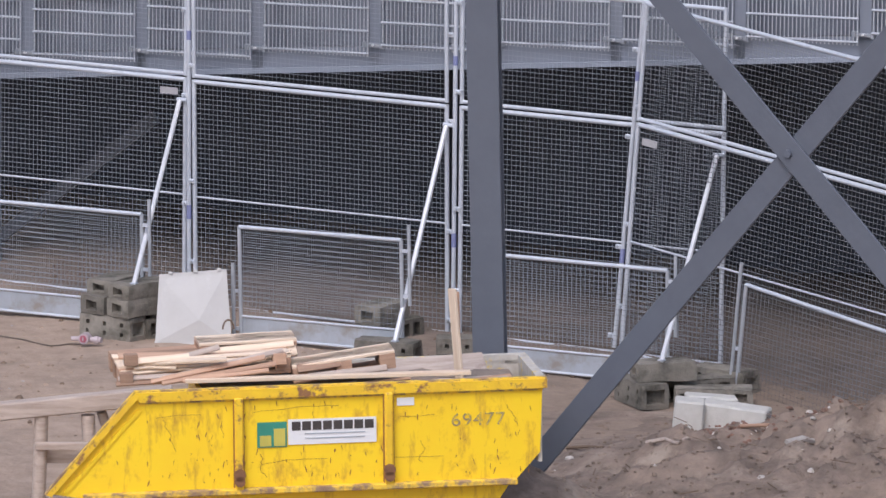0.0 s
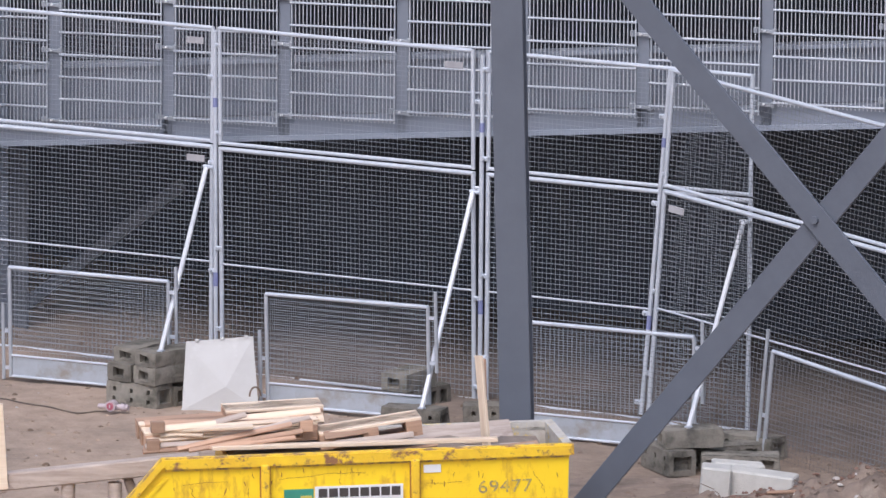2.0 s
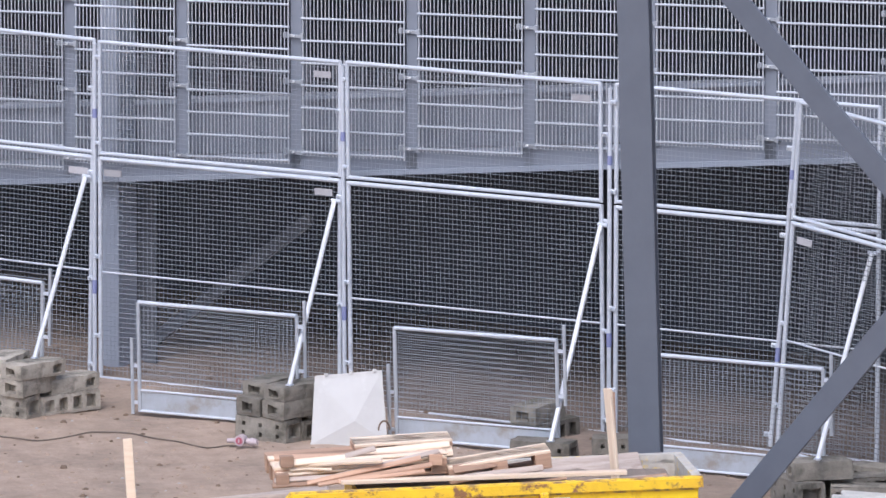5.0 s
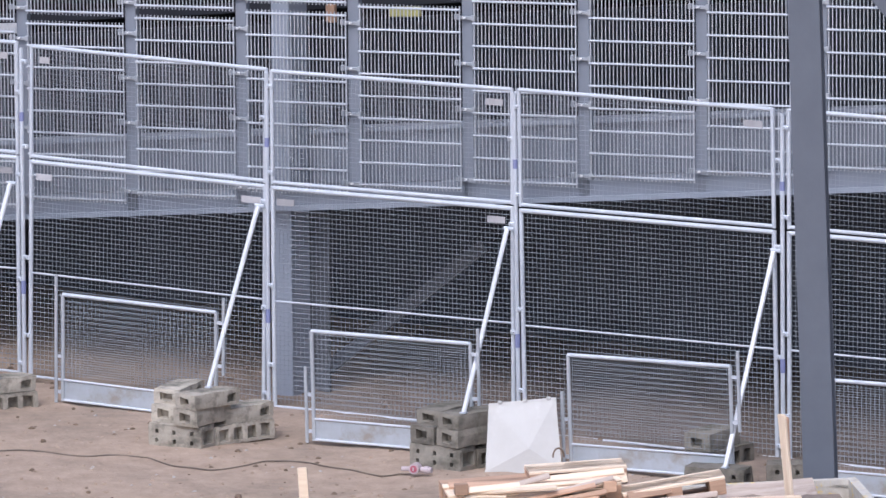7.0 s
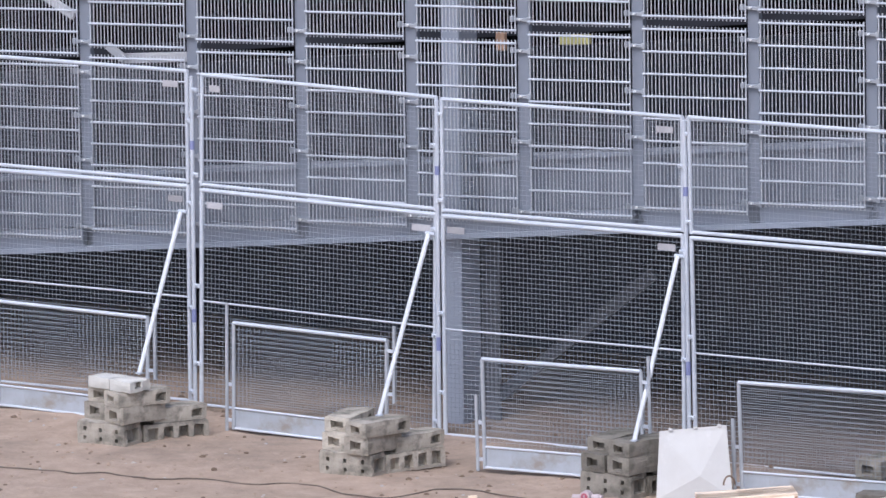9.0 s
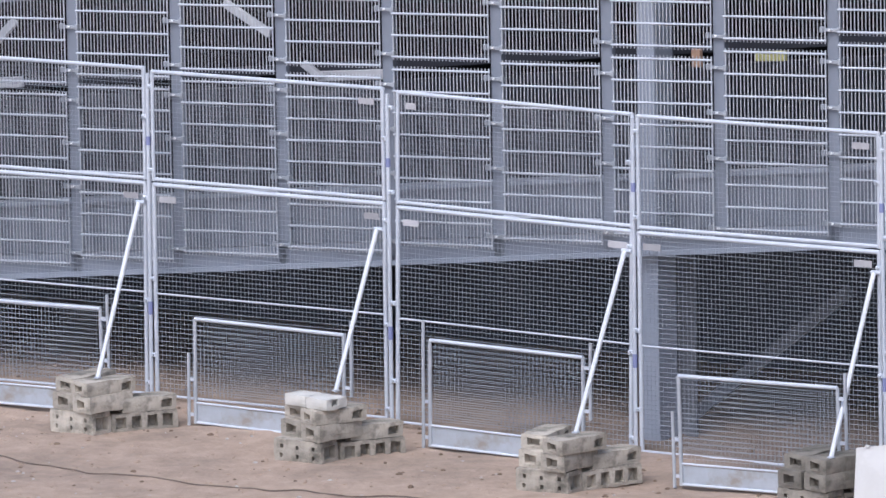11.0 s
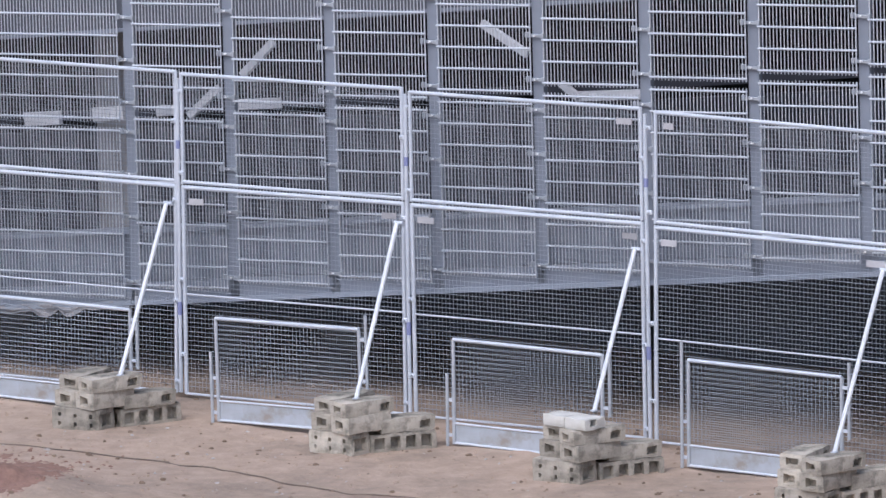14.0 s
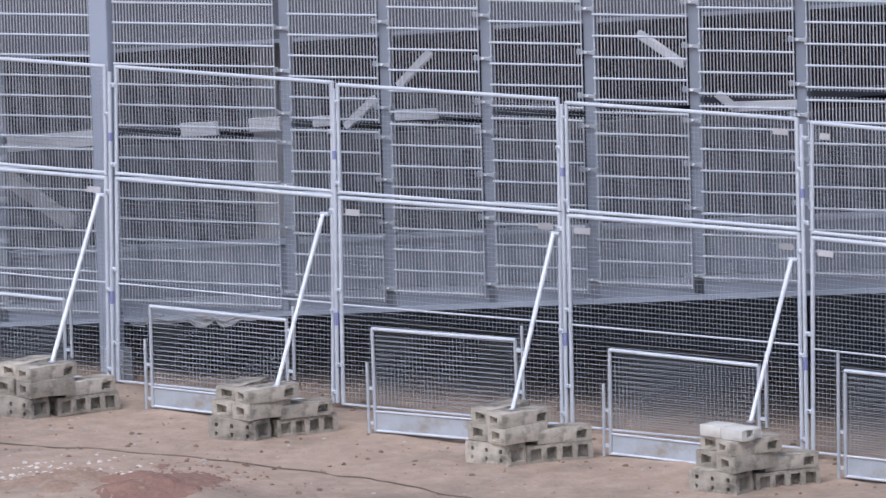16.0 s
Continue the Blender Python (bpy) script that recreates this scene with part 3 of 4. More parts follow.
# the return that swings out towards the skip, leaning
RET = at(17.64, -0.09, 0.0, -14) @ pose(0, 0, 0, 0, 4.7, 0)
ret_low, ret_top = fence_panel(3.5, DULLWIRE), top_panel(3.5, 3.01, DULLWIRE)
tagged(ret_low, "leaning construction fence with a dull wire mesh")
tagged(ret_top, "leaning fence extension with a dull wire mesh")
ret_low.matrix_basis, ret_top.matrix_basis = RET, RET
add_tags(ret_low, ((0.17, 1.86, 0.17), (2.2, 1.87, 0.17)), 3.5)
copy_thing(joint, at(17.56, -0.06, 0.0) @ pose(0, 0, 0, 0, 4.7, 0))
barrier(1.9, True, False, MUDWIRE).matrix_basis = at(19.29, -1.1, -0.03, -16) @ pose(0, 0, 0, 0, 6.0, 0)

# ---- props and ballast blocks ----


def prop(p, q):
    t = thing("fence_prop", FENCE, "bright aluminium prop that stays the fence on its ballast", "prop", "fence props")
    p, q = Vector(p), Vector(q)
    tube("tube", p, q, 0.0215, ALU, t)
    part("clamp", prisms([(p + Vector((-0.035, 0.02, 0.012)), p + Vector((0.06, 0.02, 0.012)), 0.019)], 8, True), GALV, t)
    part("foot", boxes([(q + Vector((0, 0, 0.005)), (0.05, 0.05, 0.012))]), GALV, t)
    return t


def pocket_face(bm, o, ux, uy, lx, ly, pockets, depth):
    """A face lx by ly from corner o with rectangular pockets (x0, x1, y0, y1)."""
    n = ux.cross(uy)
    xs = sorted({0.0, lx, *[p[0] for p in pockets], *[p[1] for p in pockets]})
    ys = sorted({0.0, ly, *[p[2] for p in pockets], *[p[3] for p in pockets]})

    def quad(*pts):
        bm.faces.new([bm.verts.new(p) for p in pts])

    for i in range(len(xs) - 1):
        for j in range(len(ys) - 1):
            a, b, c, d = xs[i], xs[i + 1], ys[j], ys[j + 1]
            inside = any(p[0] <= (a + b) / 2 <= p[1] and p[2] <= (c + d) / 2 <= p[3] for p in pockets)
            if not inside:
                quad(*[o + ux * x + uy * y for x, y in ((a, c), (b, c), (b, d), (a, d))])
    for a, b, c, d in pockets:
        r = [o + ux * x + uy * y for x, y in ((a, c), (b, c), (b, d), (a, d))]
        k = [v - n * depth for v in r]
        for i in range(4):
            j = (i + 1) % 4
            quad(r[i], r[j], k[j], k[i])
        quad(*k)


def block_mesh(lx, ly, lz, front, side):
    """A cast hollow block: x along its front, y deep; pockets in the front and in both ends."""
    bm = bmesh.new()
    X, Y, Z = Vector((1, 0, 0)), Vector((0, 1, 0)), Vector((0, 0, 1))
    O = Vector((0, 0, 0))
    pocket_face(bm, O, X, Z, lx, lz, front, 0.075 if len(front) == 1 else 0.05)
    pocket_face(bm, O + X * lx, Y, Z, ly, lz, side, 0.07)
    pocket_face(bm, O + Y * ly, -Y, Z, ly, lz, side, 0.07)
    pocket_face(bm, O + X * lx + Y * ly, -X, Z, lx, lz, front, 0.07)
    pocket_face(bm, O + Z * lz, X, Y, lx, ly, [], 0)
    pocket_face(bm, O + Y * ly, X, -Y, lx, ly, [], 0)
    bmesh.ops.remove_doubles(bm, verts=bm.verts, dist=0.0005)
    bmesh.ops.subdivide_edges(bm, edges=[e for e in bm.edges if e.calc_length() > 0.06], cuts=2, use_grid_fill=True)
    mid = Vector((lx / 2, ly / 2, lz / 2))
    for v in bm.verts:
        d = v.co - mid
        near = sum(1 for a, h in zip(d, mid) if abs(abs(a) - h) < 0.002)
        if near > 1:
            v.co -= d.normalized() * (0.004 + 0.009 * noise.noise(v.co * 21)) * (near - 1)
        v.co += Vector((noise.noise(v.co * 9), noise.noise(v.co * 9 + Vector((5, 0, 0))), noise.noise(v.co * 9 + Vector((0, 7, 0))))) * 0.009
    me = bpy.data.meshes.new("cast_block")
    bm.to_mesh(me)
    bm.free()
    me.materials.append(BLOCK)
    return me


dots = [(x, x + 0.034, z, z + 0.038) for x in (0.07, 0.245, 0.42) for z in (0.042, 0.122)]
B_FRONT = block_mesh(0.53, 0.24, 0.21, dots, [(0.04, 0.2, 0.045, 0.165)])
B_LONG = block_mesh(0.26, 0.64, 0.175, [(0.065, 0.195, 0.035, 0.135)], [(x, x + 0.1, 0.03, 0.14) for x in (0.04, 0.19, 0.34, 0.49)])
B_MID = block_mesh(0.255, 0.5, 0.155, [(0.065, 0.185, 0.035, 0.115)], [])
B_TOP = block_mesh(0.245, 0.54, 0.13, [(0.06, 0.18, 0.03, 0.095)], [(0.38, 0.49, 0.025, 0.095)])
B_PALE = block_mesh(0.27, 0.24, 0.1, [], [(0.06, 0.14, 0.03, 0.09)])
B_PALE.materials.clear()
B_PALE.materials.append(BLOCKW)
MUDDY = {}
for me in (B_FRONT, B_LONG, B_MID, B_TOP):
    MUDDY[me.name] = me.copy()
    MUDDY[me.name].materials.clear()
    MUDDY[me.name].materials.append(BLOCKD)
rng = random.Random(4)


def ballast(s, n, turn, extra=False, small=False, muddy=False):
    """A stack of hollow blocks, the lower corner between its front and its end at s, n."""
    base = at(s, n, 0.0, turn)

    def put(me, x, y, z, a=0.0, pale=False):
        ob = new("ballast_block", MUDDY[me.name] if muddy else me)
        ob.matrix_basis = base @ pose(x + rng.uniform(-0.02, 0.02), y + rng.uniform(-0.03, 0.03), z, rng.uniform(-0.8, 0.8), 0, a + (rng.uniform(-7, 7) if z > 0 else rng.uniform(-3, 3)))
        tagged(ob, "pale clean hollow concrete block on the stack" if pale else ("dark muddy hollow concrete block stacked as fence ballast" if muddy else "grey weathered hollow concrete block stacked as fence ballast"), "concrete block", "ballast blocks")

    put(B_FRONT, -0.53, 0.0, -0.01)
    put(B_LONG, -0.21, 0.36, -0.01, -24)
    put(B_LONG, -0.5, 0.31, -0.01, -6)
    if small:
        put(B_MID, -0.38, 0.03, 0.2, -6)
        return
    put(B_MID, -0.53, 0.05, 0.2, -4)
    put(B_MID, -0.26, 0.0, 0.2, -12)
    put(B_TOP, -0.17, 0.42, 0.165, -22)
    put(B_TOP, -0.5, 0.08, 0.352, 2)
    put(B_TOP, -0.25, 0.03, 0.352, -17)
    if extra:
        put(B_PALE, -0.48, 0.06, 0.482, -3, True)
        put(B_PALE, -0.23, 0.02, 0.482, -8, True)


# the corner of each stack, and the foot of the prop that stands on it
STACKS = ((0.68, -1.85, 0.59, -1.47, 0.482), (3.28, -1.82, 3.32, -1.55, 0.482), (6.12, -1.77, 6.0, -1.54, 0.482), (8.76, -1.94, 8.61, -1.54, 0.582), (11.44, -2.13, 11.31, -1.79, 0.482), (13.89, -1.85, 13.87, -1.75, 0.482), (-2.0, -1.83, -2.1, -1.5, 0.482))
HEADS = (0.03, 2.72, 5.38, 8.02, 10.67, 13.24, -2.66)
for k, (s, n, fs, fn, fz) in enumerate(STACKS):
    ballast(s, n, rng.uniform(-5, 4), extra=(k == 3), muddy=(k == 5))
    prop((HEADS[k], -0.05, 1.81 if k < 3 else 1.755), (fs, fn, fz))
for me, z in ((B_LONG, -0.01), (B_MID, 0.165)):
    ob = new("ballast_block", MUDDY[me.name])
    ob.matrix_basis = at(15.47, -0.82, z, -6 + 40 * z)
    tagged(ob, "dark muddy hollow concrete block stacked beside the fence", "concrete block", "ballast blocks")
prop((15.895, -0.05, 1.775), (16.28, -1.5, 0.2))
for s, n, a in ((15.95, -1.62, 12), (16.5, -1.2, 30)):
    ob = new("ballast_block", MUDDY[B_FRONT.name])
    ob.matrix_basis = at(s, n, -0.01, a)
    tagged(ob, "dark muddy hollow concrete block lying on the soil", "concrete block", "ballast blocks")
ob = new("ballast_block", MUDDY[B_FRONT.name])
ob.matrix_basis = pose(4.72, 72.7, -0.01, 0, 0, -38)
tagged(ob, "dark muddy hollow concrete block lying behind the stack", "concrete block", "ballast blocks")
ballast(18.98, -2.06, -34, small=True, muddy=True)
prop((18.5, -0.05, 1.76), (19.04, -1.9, 0.39))
for k, (x, y, a, sz) in enumerate(((4.47, 71.05, -3, (0.24, 0.24, 0.27)), (4.7, 71.12, -16, (0.55, 0.24, 0.24)), (4.58, 71.4, 4, (0.42, 0.18, 0.24)))):
    ob = solid("kerb_stone", boxes([((sz[0] / 2, 0, sz[2] / 2), sz)], 0.014), BLOCKW, pose(x, y, -0.02, 0, 5, a), "pale cut stone half sunk in the soil", "stone", "pale stones")

# ---- steel column with crossed braces ----


def h_section(wd, dp, th, height):
    """A rolled H section standing upright."""
    a, c, k = wd / 2, dp / 2, 0.008
    o = [(-a, -c), (a, -c), (a, -c + th), (k, -c + th), (k, c - th), (a, c - th), (a, c), (-a, c), (-a, c - th), (-k, c - th), (-k, -c + th), (-a, -c + th)]
    bm = bmesh.new()
    lo = [bm.verts.new((x, y, 0)) for x, y in o]
    hi = [bm.verts.new((x, y, height)) for x, y in o]
    for i in range(12):
        j = (i + 1) % 12
        bm.faces.new((lo[i], lo[j], hi[j], hi[i]))
    bm.faces.new(hi)
    bm.faces.new(lo[::-1])
    return bm


steel = thing("steel_frame", FENCE, "dark grey steel column with crossed flat braces", "steel frame")
for sx in (20.016, 25.256):
    part("column", h_section(0.24, 0.24, 0.019, 8.0), STEEL, steel, m=pose(sx, -6.26, 0, 0, -1.76, 24))


def brace(p, q, n, wide):
    p, q = Vector(p), Vector(q)
    d = q - p
    m = Matrix.Translation(((p.x + q.x) / 2, n, (p.z + q.z) / 2)) @ Matrix.Rotation(-math.atan2(d.z, d.x), 4, "Y")
    part("brace", boxes([((0, 0, 0), (d.length, 0.025, wide))], 0.002), STEEL, steel, m=m)


brace((20.05, 0, 0.03), (25.1, 0, 5.99), -6.25, 0.19)
brace((20.05, 0, 5.46), (25.1, 0, 0.56), -6.29, 0.19)
part("bolt", prisms([((22.552, -6.33, 3.024), (22.552, -6.22, 3.024), 0.03)], 8, True), STEEL, steel)

# ---- yellow skip ----
SKIP = pose(0.2, 65.57, 0, 0, -1.0, 6.5)
skip = thing("skip", SKIP, "battered yellow tipping skip with rust, filled with scrap wood", "skip")
LEN, WID = 3.02, 0.98


def prism_xz(profile, y0, y1):
    """A closed body: the outline in x and z, from y0 to y1."""
    bm = bmesh.new()
    a = [bm.verts.new((x, y0, z)) for x, z in profile]
    b = [bm.verts.new((x, y1, z)) for x, z in profile]
    bm.faces.new(a)
    bm.faces.new(b[::-1])
    for i in range(len(a)):
        j = (i + 1) % len(a)
        bm.faces.new((a[i], b[i], b[j], a[j]))
    bmesh.ops.recalc_face_normals(bm, faces=bm.faces)
    return bm


outline = [(-0.68, 0.6), (0.0, 1.3), (LEN, 1.3), (LEN - 0.02, 0.78), (LEN - 0.2, 0.58), (-0.45, 0.56)]
part("side_wall", prism_xz(outline, 0.0, 0.03), YELLOW, skip)
part("side_wall", prism_xz([(0.5, 1.3), (LEN, 1.3), (LEN - 0.02, 0.78), (LEN - 0.2, 0.58), (0.5, 0.56)], WID - 0.03, WID), INNER, skip)
part("end_wall", boxes([((LEN - 0.015, WID / 2, 1.0), (0.03, WID - 0.06, 0.6))]), INNER, skip, "chalky worn end wall")
part("chute_wall", boxes([((0.5, WID / 2, 0.93), (0.03, WID - 0.06, 0.7))]), YELLOW, skip)
part("floor_pan", prism_xz([(-0.2, 0.54), (LEN - 0.22, 0.56), (LEN - 0.6, 0.0), (0.1, 0.0)], 0.08, WID - 0.08), YELLOW, skip)
part("rim", prism_xz([(0.0, 1.27), (LEN + 0.03, 1.27), (LEN + 0.03, 1.34), (-0.03, 1.34)], -0.04, 0.03), RIM, skip, "rust-worn yellow rim")
part("rim_edge", prism_xz([(-0.03, 1.338), (LEN + 0.03, 1.338), (LEN + 0.03, 1.35), (-0.03, 1.35)], -0.02, 0.035), RUST, skip, "brown rusted upper edge")
part("rim_fold", prism_xz([(0.0, 1.25), (LEN, 1.25), (LEN, 1.268), (0.0, 1.268)], -0.012, 0.0), RUST, skip)
part("rim", prism_xz([(0.5, 1.27), (LEN + 0.03, 1.27), (LEN + 0.03, 1.34), (0.5, 1.34)], WID - 0.03, WID + 0.04), INNER, skip, "chalky worn rim")
part("end_rim", boxes([((LEN, WID / 2, 1.305), (0.07, WID - 0.08, 0.07))]), INNER, skip)
part("chute_rim", prism_xz([(-0.7, 0.6), (-0.03, 1.34), (0.0, 1.31), (-0.66, 0.585)], -0.05, 0.0), RIM, skip)
part("chute_edge", prism_xz([(-0.71, 0.607), (-0.035, 1.352), (-0.028, 1.343), (-0.702, 0.6)], -0.045, 0.005), RUST, skip, "brown rusted chute edge")
part("chute_lip", prism_xz([(-0.58, 0.6), (-0.02, 1.2), (0.02, 1.2), (-0.54, 0.6)], -0.012, 0.0), YELLOW, skip)
part("lower_ledge", boxes([((1.2, -0.025, 0.57), (3.25, 0.06, 0.045))], 0.008), RUST, skip)
for x in (0.74, 1.86):
    part("rib", boxes([((x, -0.03, 0.93), (0.066, 0.06, 0.7))], 0.012), RIM, skip, "rust-flecked yellow rib")
    for e in (-0.036, 0.036):
        part("rib_edge", boxes([((x + e, -0.02, 0.93), (0.007, 0.04, 0.66))]), STREAK, skip, "rusted rib seam")
    part("lug", prisms([((x, -0.075, 0.7), (x, -0.05, 0.7), 0.045), ((x, -0.075, 0.65), (x, -0.05, 0.65), 0.04)], 10, True), LUGRUST, skip, "rusted lifting lug")
board = part("label_board", boxes([((1.44, -0.006, 1.0), (0.66, 0.008, 0.19))]), WHITE, skip, "white printed sign")
emblem = part("emblem", boxes([((0.99, -0.006, 0.985), (0.22, 0.008, 0.19))]), GREEN, skip, "square green and ochre emblem")
part("emblem_mark", boxes([((0.94, -0.013, 0.94), (0.085, 0.006, 0.08)), ((1.045, -0.013, 0.965), (0.085, 0.006, 0.13))]), OCHRE, emblem)
for k in range(8):
    part("print_bar", boxes([((1.17 + 0.078 * k, -0.012, 1.045), (0.066, 0.004, 0.066))]), BLACK, board, "black lettering bar")
for k in range(2):
    part("print_line", boxes([((1.46, -0.012, 0.985 - 0.035 * k), (0.45, 0.004, 0.008))]), PLATE, board)
part("tag", boxes([((1.99, -0.006, 1.2), (0.13, 0.006, 0.06))]), WHITE, skip, "torn white sticker")
sr = random.Random(11)
for k in range(110):
    x, z = sr.uniform(-0.2, 2.95), 0.64 + 0.58 * sr.random() ** 1.6
    if x - 0.06 < z - 1.2 or 0.85 < x < 1.8 and 0.88 < z < 1.12 or 2.3 < x < 2.9 and 0.94 < z < 1.12:
        continue
    ln, wd, tip = sr.uniform(0.012, 0.06), sr.uniform(0.0025, 0.007), sr.uniform(-0.4, 0.4)
    bm = bmesh.new()
    n = 5
    for side in (-1, 1):
        for i in range(n):
            f = i / (n - 1)
            bm.verts.new((x + side * wd * math.sin(math.pi * (0.1 + 0.85 * f)) * sr.uniform(0.5, 1) + tip * ln * (f - 0.5), -0.0035, z - ln * (f - 0.5)))
    bm.verts.ensure_lookup_table()
    for i in range(n - 1):
        bm.faces.new((bm.verts[i], bm.verts[i + 1], bm.verts[n + i + 1], bm.verts[n + i]))
    part("rust_streak", bm, STREAK, skip)
for x, z, n in ((0.18, 1.12, 9), (0.9, 0.84, 7), (2.1, 0.9, 6), (0.62, 1.1, 5), (2.75, 1.15, 7), (1.3, 1.15, 8)):
    pts = [Vector((x, -0.002, z))]
    for _ in range(n):
        pts.append(pts[-1] + Vector((sr.uniform(-0.025, 0.03), 0, -sr.uniform(0.015, 0.04))))
    part("scratch", prisms([(p, q, 0.0018) for p, q in zip(pts, pts[1:]) if q.z > 0.62], 4), STREAK, skip)
for x, z, n in ((0.84, 1.155, 16), (0.12, 1.14, 7), (1.95, 1.09, 6), (1.9, 0.78, 9), (0.9, 0.76, 12)):
    pts = [Vector((x, -0.002, z))]
    for _ in range(n):
        pts.append(pts[-1] + Vector((sr.uniform(0.03, 0.055), 0, sr.uniform(-0.004, 0.007))))
    part("scratch", prisms([(p, q, 0.0014) for p, q in zip(pts, pts[1:])], 4), STREAK, skip)
font = bpy.data.curves.new("number", "FONT")
font.space_character = 1.08
font.body, font.size, font.extrude = "69477", 0.145, 0.002
tmp = bpy.data.objects.new("number", font)
num = bpy.data.meshes.new_from_object(tmp)
bpy.data.objects.remove(tmp)
part("stencil_number", num, STENCIL, skip, "half-worn stencilled number", m=pose(2.33, -0.004, 1.0, 90, 0, 0) @ Matrix.Diagonal((1.06, 0.95, 1, 1)))
fill = bmesh.new()
bmesh.ops.create_grid(fill, x_segments=24, y_segments=12, size=0.5, matrix=Matrix.Translation((LEN / 2 + 0.2, WID / 2, 1.17)) @ Matrix.Diagonal((LEN - 0.62, WID - 0.1, 1, 1)))
for v in fill.verts:
    v.co.z += 0.09 * noise.noise(v.co * 3.1) + (0.1 if v.co.y > WID / 2 else 0.0)
fme = bpy.data.meshes.new("fill")
fill.to_mesh(fme)
fill.free()
solid("rubble_fill", fme, FILL, SKIP, "grey-brown rubble and scrap inside the skip", "rubble", kind="stuff")


def plank(name, p, q, wide, thick, mat, label, spin=0.0, base=SKIP):
    p, q = Vector(p), Vector(q)
    d = (q - p)
    m = base @ Matrix.Translation((p + q) / 2) @ d.to_track_quat("X", "Z").to_matrix().to_4x4() @ pose(0, 0, 0, spin, 0, 0)
    return solid(name, boxes([((0, 0, 0), (d.length, wide, thick))], 0.004), mat, m, label, "plank", "scrap planks")


def pallet(m, lx, ly):
    t = thing("pallet", m, "broken raw wood pallet lying on the skip's load", "pallet", "broken pallets")
    for y in np.linspace(0.05, ly - 0.05, 5):
        part("deck_board", boxes([((lx / 2, y, 0.13), (lx, 0.1, 0.022))], 0.003), PALEWOOD if y < 0.2 else WOOD, t)
    for y in (0.05, ly / 2, ly - 0.05):
        part("bottom_board", boxes([((lx / 2, y, 0.012), (lx, 0.1, 0.022))], 0.003), WOOD, t)
        for x in (0.06, lx / 2, lx - 0.06):
            part("spacer_block", boxes([((x, y, 0.07), (0.12, 0.1, 0.095))], 0.004), WOOD, t)
    return t


pallet(SKIP @ pose(-0.11, 0.32, 1.34, 3, -1.5, 2), 1.3, 0.5)
pallet(SKIP @ pose(0.53, 0.62, 1.43, 4, -1, 2), 0.74, 0.24)
pallet(SKIP @ pose(1.2, 0.3, 1.3, 6, -6.5, 3), 0.78, 0.2)
for k in range(22):
    x0, ln = rng.uniform(-0.16, 0.45), rng.uniform(0.4, 1.05)
    y0, z0 = rng.uniform(0.28, 0.6), 1.45 + 0.003 * k
    plank("plank", (x0, y0, z0), (min(x0 + ln, 1.2), y0 + rng.uniform(-0.12, 0.1), z0 + rng.uniform(-0.02, 0.03)), rng.uniform(0.04, 0.1), rng.uniform(0.014, 0.026), rng.choice((WOOD, PALEWOOD, PALEWOOD, OLDWOOD)), "splintered raw plank on the skip's load", rng.uniform(-15, 15))
for x0, z0, x1, z1, y, mat in ((0.12, 1.37, 0.98, 1.52, 0.24, WOOD), (0.2, 1.36, 1.06, 1.47, 0.22, WOOD), (0.3, 1.4, 1.12, 1.56, 0.27, OLDWOOD), (-0.14, 1.36, 0.6, 1.375, 0.24, WOOD), (-0.1, 1.43, 0.7, 1.46, 0.3, PALEWOOD), (0.0, 1.47, 0.9, 1.49, 0.3, PALEWOOD), (-0.12, 1.395, 0.95, 1.42, 0.26, OLDWOOD), (0.35, 1.38, 1.0, 1.43, 0.2, WOOD)):
    plank("plank", (x0, y, z0), (x1, y + 0.03, z1), 0.045, 0.018, mat, "thin splintered slat leaning on the broken pallets", 35)
for x, y, z in ((-0.07, 0.3, 1.53), (-0.11, 0.27, 1.4), (1.04, 0.3, 1.5)):
    plank("plank", (x, y, z), (x + 0.1, y, z), 0.08, 0.085, WOOD, "short square timber end in the scrap wood")
for x0, z0, x1, z1, y, wide, mat in ((0.53, 1.515, 1.24, 1.55, 0.57, 0.05, PALEWOOD), (0.6, 1.465, 1.02, 1.475, 0.58, 0.06, PALEWOOD), (0.98, 1.48, 1.26, 1.5, 0.56, 0.08, PALEWOOD), (-0.06, 1.515, 0.42, 1.535, 0.28, 0.05, PALEWOOD), (0.3, 1.5, 0.66, 1.575, 0.4, 0.045, OLDWOOD), (1.3, 1.36, 1.9, 1.4, 0.27, 0.05, OLDWOOD), (1.22, 1.42, 1.55, 1.45, 0.28, 0.07, WOOD)):
    plank("plank", (x0, y, z0), (x1, y + 0.04, z1), wide, 0.018, mat, "split pale slat tossed over the broken pallets", 55)
for k in range(9):
    x0 = rng.uniform(1.2, 2.3)
    plank("plank", (x0, rng.uniform(0.3, 0.8), 1.25), (x0 + rng.uniform(0.3, 0.7), rng.uniform(0.3, 0.8), 1.28), 0.07, 0.02, rng.choice((WOOD, OLDWOOD)), "scrap board lying in the rubble", rng.uniform(-20, 20))
plank("plank", (0.37, 0.2, 1.375), (2.5, 0.12, 1.378), 0.08, 0.03, PALEWOOD, "long raw plank laid along the skip rim")
plank("plank", (2.45, 0.3, 1.2), (2.4, 0.36, 1.97), 0.09, 0.025, PALEWOOD, "fresh plank standing upright in the skip", 75)
plank("plank", (2.46, 0.42, 1.2), (2.45, 0.44, 1.93), 0.05, 0.02, WOOD, "thin plank standing upright in the skip", 75)
plank("plank", (1.9, 0.7, 1.3), (2.7, 0.75, 1.33), 0.2, 0.03, OLDWOOD, "broad grey board in the skip", 30)
